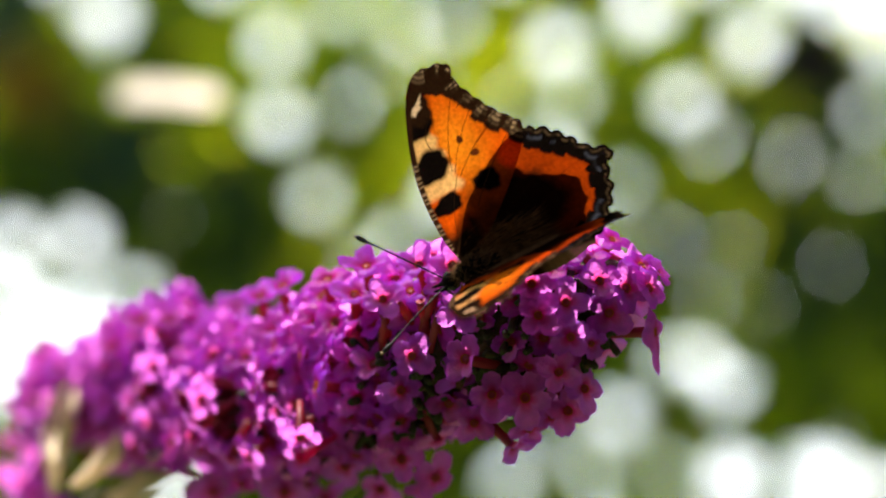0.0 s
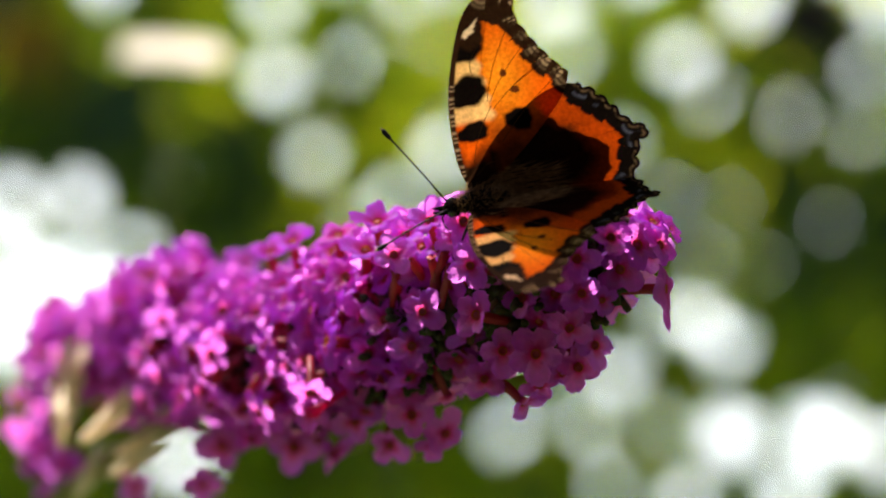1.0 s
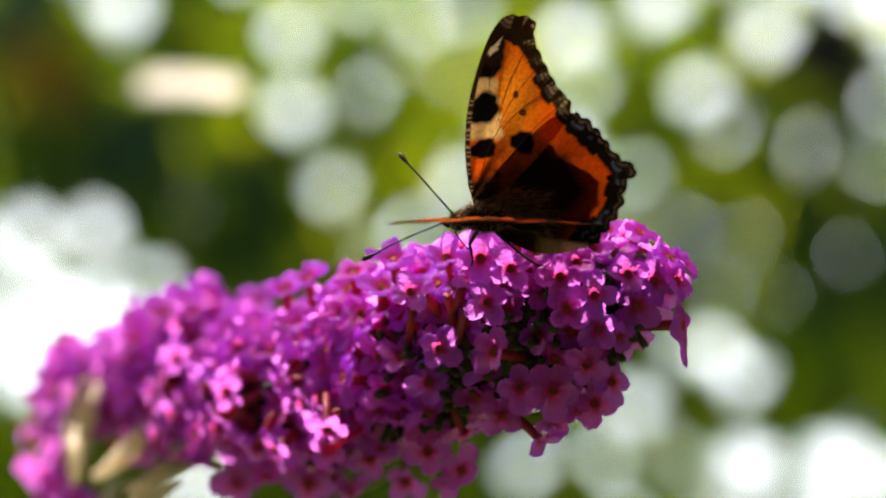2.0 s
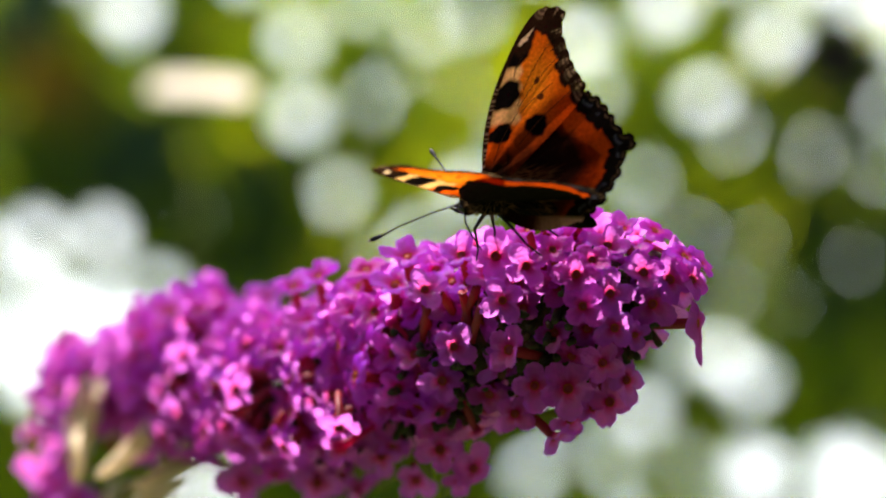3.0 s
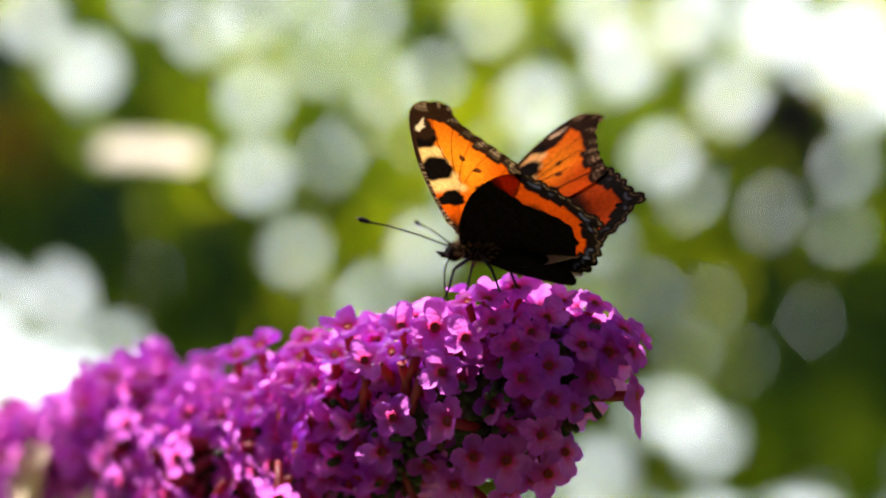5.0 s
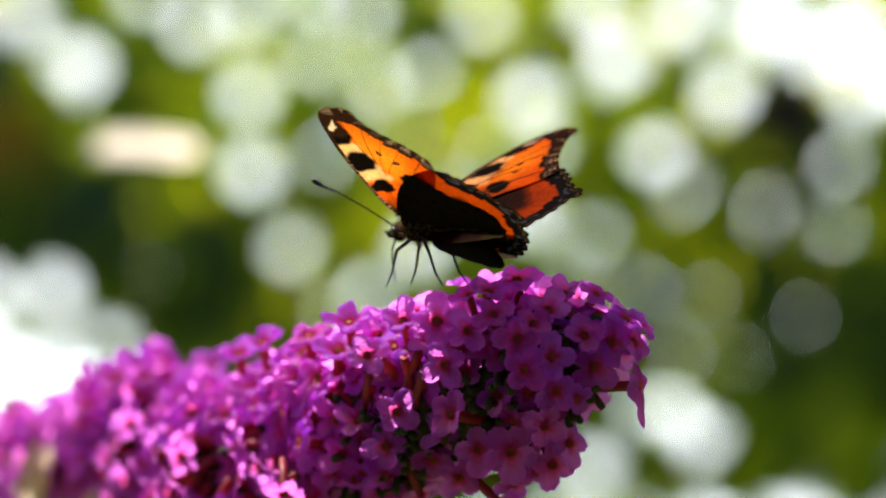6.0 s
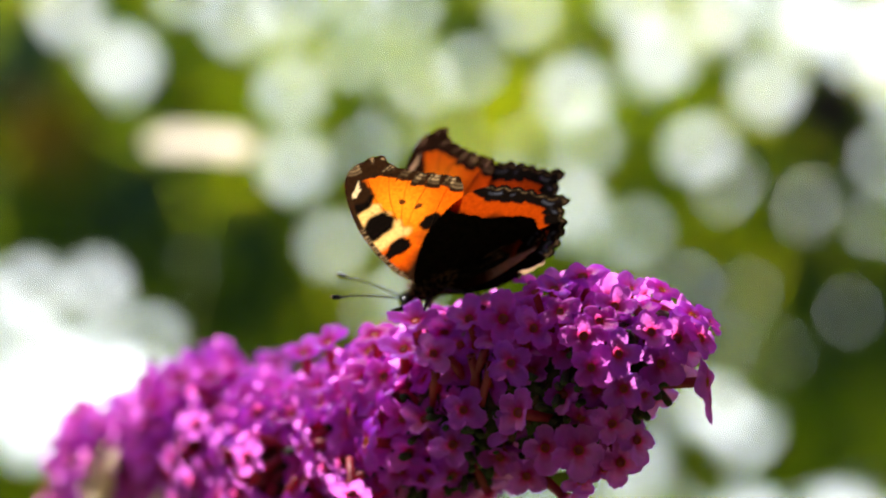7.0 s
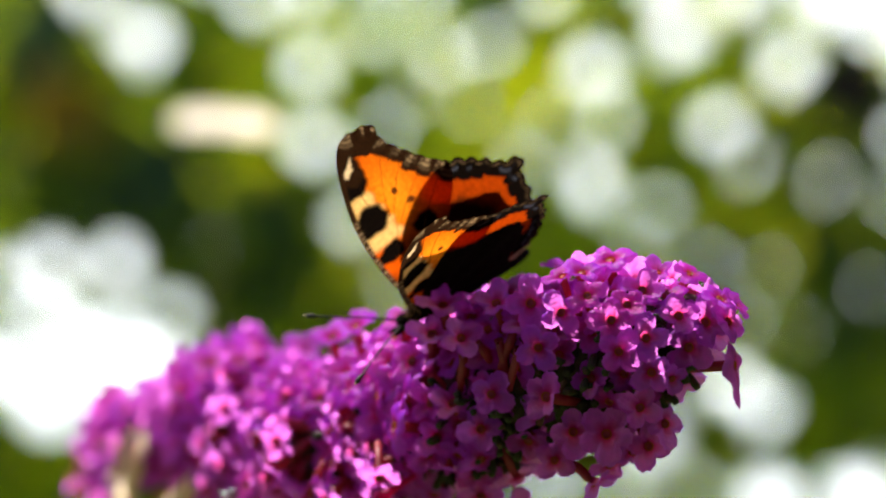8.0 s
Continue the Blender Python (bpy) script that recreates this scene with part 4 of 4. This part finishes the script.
def ellipsoid(name, centre, radii, lump=0.0, seg=24, rings=14, droop=0.0):
    verts, faces = [], []
    for j in range(rings + 1):
        th = math.pi * j / rings
        for k in range(seg):
            a = 2 * math.pi * k / seg
            q = 1 + lump * math.sin(9 * math.cos(th) * 2)
            x = centre[0] + radii[0] * math.cos(th)
            drop = droop * min(0.0, x + 4.0) ** 2
            verts.append(Vector((x, centre[1] + q * radii[1] * math.sin(th) * math.cos(a),
                                 centre[2] - drop + q * radii[2] * math.sin(th) * math.sin(a))) * MM)
    for j in range(rings):
        for k in range(seg):
            a, b = j * seg + k, j * seg + (k + 1) % seg
            faces.append((a, b, b + seg, a + seg))
    return mesh_of(name, verts, faces)


def hair_mesh(rng, n, centre, radii, length, sweep):
    verts, faces = [], []
    for _ in range(n):
        d = Vector((rng.gauss(0, 1), rng.gauss(0, 1), rng.gauss(0.25, 1))).normalized()
        at = Vector((centre[i] + radii[i] * d[i] for i in range(3)))
        way = (d + Vector(sweep) + Vector((rng.gauss(0, 0.3), rng.gauss(0, 0.3), rng.gauss(0, 0.3)))).normalized()
        side = way.orthogonal().normalized() * 0.045
        other = way.cross(side)
        k = len(verts)
        verts += [(at + side) * MM, (at - 0.5 * side + 0.87 * other) * MM, (at - 0.5 * side - 0.87 * other) * MM, (at + way * length * rng.uniform(0.6, 1.2)) * MM]
        faces += [(k, k + 1, k + 3), (k + 1, k + 2, k + 3), (k + 2, k, k + 3)]
    return mesh_of("hair", verts, faces)


def wing_hair_mesh(rng, side):
    """Long hairs that lie on the upper side of a hindwing near the body."""
    verts, faces = [], []
    for _ in range(620):
        b = 4.6 * rng.random() ** 1.5 - 1.8
        at = Vector((rng.uniform(-10.5, -0.8), side * b, 0.0))
        at.z = 0.02 - 0.0035 * math.hypot(at.x + 8, b - 9) ** 2
        way = Vector((-1, side * (0.12 * b + rng.gauss(0, 0.15)), rng.uniform(0.02, 0.16))).normalized()
        across = Vector((0, 0.05, 0.015))
        n = len(verts)
        tip = at + way * rng.uniform(1.8, 3.8)
        verts += [(at + across) * MM, (at - across) * MM, (at + Vector((0, 0, 0.09))) * MM, tip * MM]
        faces += [(n, n + 1, n + 3), (n + 1, n + 2, n + 3), (n + 2, n, n + 3)]
    return mesh_of("hair", verts, faces)


def butterfly():
    rng = random.Random(3)
    root = tagged(new("butterfly"), "orange and black tortoiseshell butterfly feeding on the purple flower spike", "butterfly")
    thorax = part("thorax", ellipsoid("thorax", (-0.6, 0, 0), (3.4, 1.55, 1.7)), FUR_DARK, root, "dark brown hairy thorax")
    part("hair", hair_mesh(rng, 900, (-0.6, 0, 0), (3.3, 1.5, 1.65), 1.1, (-0.5, 0, 0.2)), FUR, thorax, "tawny brown hairs")
    abdomen = part("abdomen", ellipsoid("abdomen", (-8.9, 0, -1.6), (6.2, 1.4, 1.65), 0.035, droop=0.022), FUR_DARK, root, "dark segmented abdomen")
    part("hair", hair_mesh(rng, 300, (-6.6, 0, -1.6), (3.8, 1.25, 1.35), 0.6, (-1.2, 0, 0)), FUR_DARK, abdomen)
    head = part("head", ellipsoid("head", (3.3, 0, -0.5), (1.15, 1.15, 1.1)), FUR_DARK, root)
    part("hair", hair_mesh(rng, 260, (3.3, 0, -0.4), (1.0, 1.0, 1.0), 0.6, (0.4, 0, 0.1)), FUR_DARK, head)
    for side in (1, -1):
        part("eye", ellipsoid("eye", (3.55, 0.8 * side, -0.35), (0.62, 0.5, 0.68), seg=16, rings=10), EYE_MAT, head)
        part("palp", tube_mesh("palp", [Vector(q) * MM for q in ((4.0, 0.3 * side, -0.9), (4.9, 0.35 * side, -0.8), (5.9, 0.3 * side, -0.35))],
                               [0.28 * MM, 0.33 * MM, 0.08 * MM], 8), FUR_DARK, head)
    part("proboscis", tube_mesh("proboscis", [Vector(q) * MM for q in ((4.1, 0, -1.2), (4.9, 0, -2.6), (4.8, 0.1, -4.6), (4.2, 0.2, -6.8))],
                                [0.13 * MM, 0.11 * MM, 0.1 * MM, 0.07 * MM], 6), LEG_MAT, root, "thin dark feeding tube")
    moving = {}
    for side, key in ((1, "left"), (-1, "right")):
        fore = part("forewing", wing_mesh("forewing", FORE_EDGE, 6.5, 12.2, 0.28, (-5.6, 11.0), fore_pattern, side, 0.18), WING, root,
                    "orange forewing with black and yellow bars")
        for ends in [((-4.0, 10.2), (-7.9, 18.6)), ((-4.2, 9.8), (-9.6, 16.4)), ((-4.6, 9.2), (-11.4, 14.0)), ((-1.2, 3.0), (-4.4, 9.6)),
                                 ((-2.8, 13.6), (-3.6, 16.6)), ((-4.0, 12.0), (-5.4, 19.6)), ((-5.0, 5.0), (-12.4, 11.6))]:
            part("vein", vein_mesh([ends], side, 0.20), VEIN, fore)
        hind = part("hindwing", wing_mesh("hindwing", HIND_EDGE, 4.6, 12.6, 0.5, (-11.5, 5.0), hind_pattern, side, -0.12), WING, root,
                    "dark hindwing with an orange band and blue-spotted black margin")
        part("underside", wing_mesh("underside", HIND_EDGE, 4.6, 12.6, 0.5, (-11.5, 5.0), hind_pattern, side, -0.2, dark_below), UNDER, hind,
             "blackish inner half of the wing's underside")
        part("hair", wing_hair_mesh(rng, side), WING_HAIR, hind, "brown hairs lying on the wing base")
        antenna = part("antenna", tube_mesh("antenna", [Vector((0, 0, 0)), Vector((4.0 * MM, 0, 0.25 * MM)), Vector((8.0 * MM, 0, 0.25 * MM)), Vector((10.2 * MM, 0, 0)),
                                                        Vector((10.8 * MM, 0, 0)), Vector((11.6 * MM, 0, 0)), Vector((12.0 * MM, 0, 0))],
                                            [0.11 * MM, 0.1 * MM, 0.1 * MM, 0.13 * MM, 0.30 * MM, 0.32 * MM, 0.1 * MM], 8), LEG_MAT, root, "thin dark antenna with a clubbed end")
        part("club_tip", ellipsoid("club_tip", (12.0, 0, 0), (0.22, 0.18, 0.18), seg=10, rings=6), TIP_MAT, antenna, "pale tip")
        for x0, reach, fall in ((0.6, 2.6, 5.6), (-1.8, -3.6, 5.4)):
            hip, knee = Vector((x0, 0.8 * side, -1.3)), Vector((x0 + 0.55 * reach, 1.9 * side, -2.6))
            ankle, foot = Vector((x0 + 0.9 * reach, 2.0 * side, -1.3 - 0.75 * fall)), Vector((x0 + 1.3 * reach, 2.1 * side, -1.5 - fall))
            part("leg", tube_mesh("leg", [q * MM for q in (hip, (hip + knee) / 2, knee, (knee + ankle) / 2, ankle, foot)],
                                  [0.28 * MM, 0.26 * MM, 0.2 * MM, 0.17 * MM, 0.14 * MM, 0.09 * MM], 7), LEG_MAT, root)
        moving[key] = (fore, hind, antenna)
    return root, moving


BUTTERFLY, MOVERS = butterfly()


def antenna_pose(way, side):
    """An antenna rooted on the head that points along way."""
    root = Vector((3.9, 0.45 * side, 0.3)) * MM
    return Matrix.Translation(root) @ Vector(way).to_track_quat("X", "Z").to_matrix().to_4x4()


def motions():
    walk(SPIKE, [
        (0.0, sway(0.01, -0.07, 0.08, -0.40)),
        (0.5, sway(-0.05, -0.03, -0.01, -0.36)),
        (1.0, sway(0.08, 0.08, -0.17, -0.44)),
        (1.5, sway(-0.04, 0.00, 0.05, -0.41)),
        (1.7, sway(-0.06, -0.01, 0.05, -0.33)),
        (2.8, sway(-0.26, -0.10, -0.15, 0.68)),
        (3.0, sway(-0.28, -0.10, -0.18, 0.72)),
        (3.5, sway(-0.30, -0.05, -0.14, 0.58)),
        (4.0, sway(-0.18, -0.05, 0.02, 0.30)),
        (4.5, sway(0.04, 0.07, -0.66, 0.50)),
        (4.7, sway(0.06, 0.06, -0.66, 0.52)),
        (5.8, sway(0.03, -0.18, 0.25, 0.38)),
        (6.0, sway(0.00, -0.23, 0.54, 0.37)),
        (6.5, sway(-0.26, -0.36, 1.93, 0.35)),
        (7.0, sway(-0.14, -0.27, 1.08, 0.18)),
        (7.5, sway(-0.09, -0.24, 0.91, 0.17)),
        (8.0, sway(-0.10, -0.36, 1.31, -0.05)),
    ])
    walk(BUTTERFLY, [
        (0.0, seat(3.8, -2.4, 11.5, 22, 14, -154)),
        (0.5, seat(2.6, -1.1, 11.9, 10, 12, -163)),
        (0.8, seat(5.2, -2.1, 11.6, 23, 8, -158)),
        (1.0, seat(3.2, 0.6, 8.9, 27, 1, -170)),
        (1.5, seat(2.6, 1.8, 7.8, 33, 16, 177)),
        (1.7, seat(1.9, 2.3, 9.5, 34, 27, -180)),
        (2.8, seat(0.1, 4.2, 8.6, 60, 38, -174)),
        (3.0, seat(0.0, 4.6, 9.3, 59, 41, -176)),
        (3.2, seat(4.2, 11.4, 2.7, 42, 33, 138)),
        (3.5, seat(5.4, 12.7, 6.0, 48, 38, 136)),
        (3.6, seat(6.7, 11.2, 2.3, 64, 47, 147)),
        (3.7, seat(5.4, 9.6, 7.0, 74, 45, 164)),
        (3.8, seat(6.4, 10.1, 2.9, 80, 40, 164)),
        (4.0, seat(6.3, 9.5, 1.8, 93, 37, 177)),
        (4.2, seat(7.1, 8.5, 0.9, 104, 29, -177)),
        (4.3, seat(5.9, 7.6, 0.7, 100, 31, -171)),
        (4.5, seat(7.1, 8.1, 0.1, 94, 33, -178)),
        (4.7, seat(7.1, 7.9, 0.1, 89, 34, -180)),
        (5.8, seat(4.0, 10.1, -2.3, 88, 42, 177)),
        (5.9, seat(3.4, 11.1, -2.4, 80, 41, 166)),
        (6.0, seat(-1.1, 9.3, -1.4, 85, 47, 178)),
        (6.2, seat(-4.7, 7.8, -4.3, 88, 35, -179)),
        (6.3, seat(-6.4, 3.9, -4.6, 88, 27, -163)),
        (6.4, seat(-8.6, 2.8, -10.2, 89, 18, -151)),
        (6.5, seat(-9.0, 3.3, -10.9, 87, 19, -151)),
        (7.0, seat(-8.4, 2.0, -10.7, 88, 16, -150)),
        (7.2, seat(-6.9, 7.1, -11.9, 90, 7, -176)),
        (7.5, seat(-10.9, 4.9, -13.0, 84, 6, -169)),
        (7.6, seat(-12.0, -1.3, -15.4, 76, 1, -144)),
        (7.7, seat(-13.5, -0.5, -11.0, 76, -1, -148)),
        (8.0, seat(-12.4, -2.7, -14.0, 35, -2, -143)),
    ])
    left_flaps = [
        (0.0, 59, -7),
        (0.5, 63, -7),
        (0.8, 54, -6),
        (1.0, 36, -10),
        (1.5, 47, -4),
        (1.7, 50, -5),
        (2.8, 49, -7),
        (3.0, 43, -8),
        (3.2, 30, -10),
        (3.5, 18, -12),
        (3.6, 17, -10),
        (3.7, 49, -9),
        (3.8, 42, -8),
        (4.0, 40, -8),
        (4.2, 40, -7),
        (4.3, 41, -11),
        (4.5, 31, -11),
        (4.7, 42, -10),
        (5.8, 50, -11),
        (5.9, 47, -12),
        (6.0, 40, -13),
        (6.2, 29, -15),
        (6.3, 32, -24),
        (6.4, 50, -16),
        (6.5, 45, -16),
        (7.0, 47, -18),
        (7.2, 33, -11),
        (7.5, 39, -11),
        (7.6, 37, -11),
        (7.7, 34, -10),
        (8.0, 76, 3),
    ]
    right_flaps = [
        (0.0, 21, -8),
        (0.5, 23, -8),
        (0.8, 26, -8),
        (1.0, 30, -10),
        (1.5, 39, -9),
        (1.7, 40, -9),
        (2.8, 42, -7),
        (3.0, 41, -7),
        (3.2, 20, -7),
        (3.5, 24, -7),
        (3.6, 20, -9),
        (3.7, 40, -10),
        (3.8, 41, -8),
        (4.0, 41, -7),
        (4.2, 44, -5),
        (4.3, 44, -2),
        (4.5, 42, -2),
        (4.7, 45, 1),
        (5.8, 44, 0),
        (5.9, 34, 2),
        (6.0, 29, 1),
        (6.2, 9, -20),
        (6.3, 26, -16),
        (6.4, 50, -11),
        (6.5, 46, -11),
        (7.0, 44, -7),
        (7.2, 32, -4),
        (7.5, 37, -1),
        (7.6, 28, -4),
        (7.7, 31, -4),
        (8.0, 57, -3),
    ]
    left_feeler = [
        (0.0, (0.77, 0.51, 0.38)),
        (0.5, (0.77, 0.51, 0.38)),
        (1.0, (0.77, 0.51, 0.38)),
        (1.5, (0.81, 0.58, -0.08)),
        (1.7, (0.75, 0.64, 0.16)),
        (2.8, (0.74, 0.66, 0.07)),
        (3.0, (0.70, 0.71, 0.06)),
        (3.2, (0.69, 0.73, -0.00)),
        (3.5, (0.68, 0.73, 0.10)),
        (3.6, (0.77, 0.51, 0.38)),
        (3.8, (0.75, 0.63, 0.18)),
        (4.0, (0.72, 0.59, 0.37)),
        (4.2, (0.92, 0.12, 0.37)),
        (4.3, (0.85, 0.12, 0.51)),
        (4.5, (0.64, 0.69, 0.33)),
        (4.7, (0.67, 0.68, 0.29)),
        (5.8, (0.61, 0.64, 0.46)),
        (6.0, (0.54, 0.67, 0.52)),
        (6.2, (0.69, 0.59, 0.43)),
        (6.4, (0.28, 0.90, 0.34)),
        (6.5, (0.32, 0.85, 0.41)),
        (7.0, (0.41, 0.82, 0.41)),
        (7.2, (0.48, 0.79, 0.39)),
        (7.5, (0.47, 0.76, 0.45)),
        (7.7, (0.77, 0.51, 0.38)),
        (8.0, (0.77, 0.51, 0.38)),
    ]
    right_feeler = [
        (0.0, (0.61, -0.67, 0.47)),
        (0.5, (0.63, -0.48, 0.61)),
        (1.0, (0.53, -0.74, 0.42)),
        (1.5, (0.57, -0.69, 0.45)),
        (1.7, (0.70, -0.65, 0.29)),
        (2.8, (0.77, -0.51, 0.38)),
        (3.0, (0.74, -0.61, 0.28)),
        (3.2, (0.71, -0.48, 0.52)),
        (3.5, (0.76, -0.53, 0.37)),
        (3.6, (0.83, -0.54, 0.16)),
        (3.8, (0.93, -0.35, 0.14)),
        (4.0, (0.77, -0.51, 0.38)),
        (4.2, (0.80, -0.45, 0.39)),
        (4.3, (0.77, -0.45, 0.46)),
        (4.5, (0.83, -0.47, 0.31)),
        (4.7, (0.85, -0.47, 0.24)),
        (5.8, (0.77, -0.51, 0.38)),
        (6.0, (0.77, -0.51, 0.38)),
        (6.2, (0.77, -0.51, 0.38)),
        (6.4, (0.69, -0.56, 0.46)),
        (6.5, (0.64, -0.56, 0.53)),
        (7.0, (0.65, -0.50, 0.56)),
        (7.2, (0.79, -0.40, 0.46)),
        (7.5, (0.74, -0.48, 0.46)),
        (7.7, (0.77, -0.51, 0.38)),
        (8.0, (0.77, -0.51, 0.38)),
    ]
    for key, side, flaps, feeler in (("left", 1, left_flaps, left_feeler), ("right", -1, right_flaps, right_feeler)):
        fore, hind, antenna = MOVERS[key]
        rows = [(t, pose(1.0 * MM, 1.2 * MM * side, 1.2 * MM, side * lift)) for t, lift, sweep in flaps]
        walk(fore, rows)
        walk(hind, [(t, m @ pose(0, 0, 0, 0, 0, -side * row[2])) for (t, m), row in zip(rows, flaps)])
        walk(antenna, [(t, antenna_pose(way, side)) for t, way in feeler])


motions()
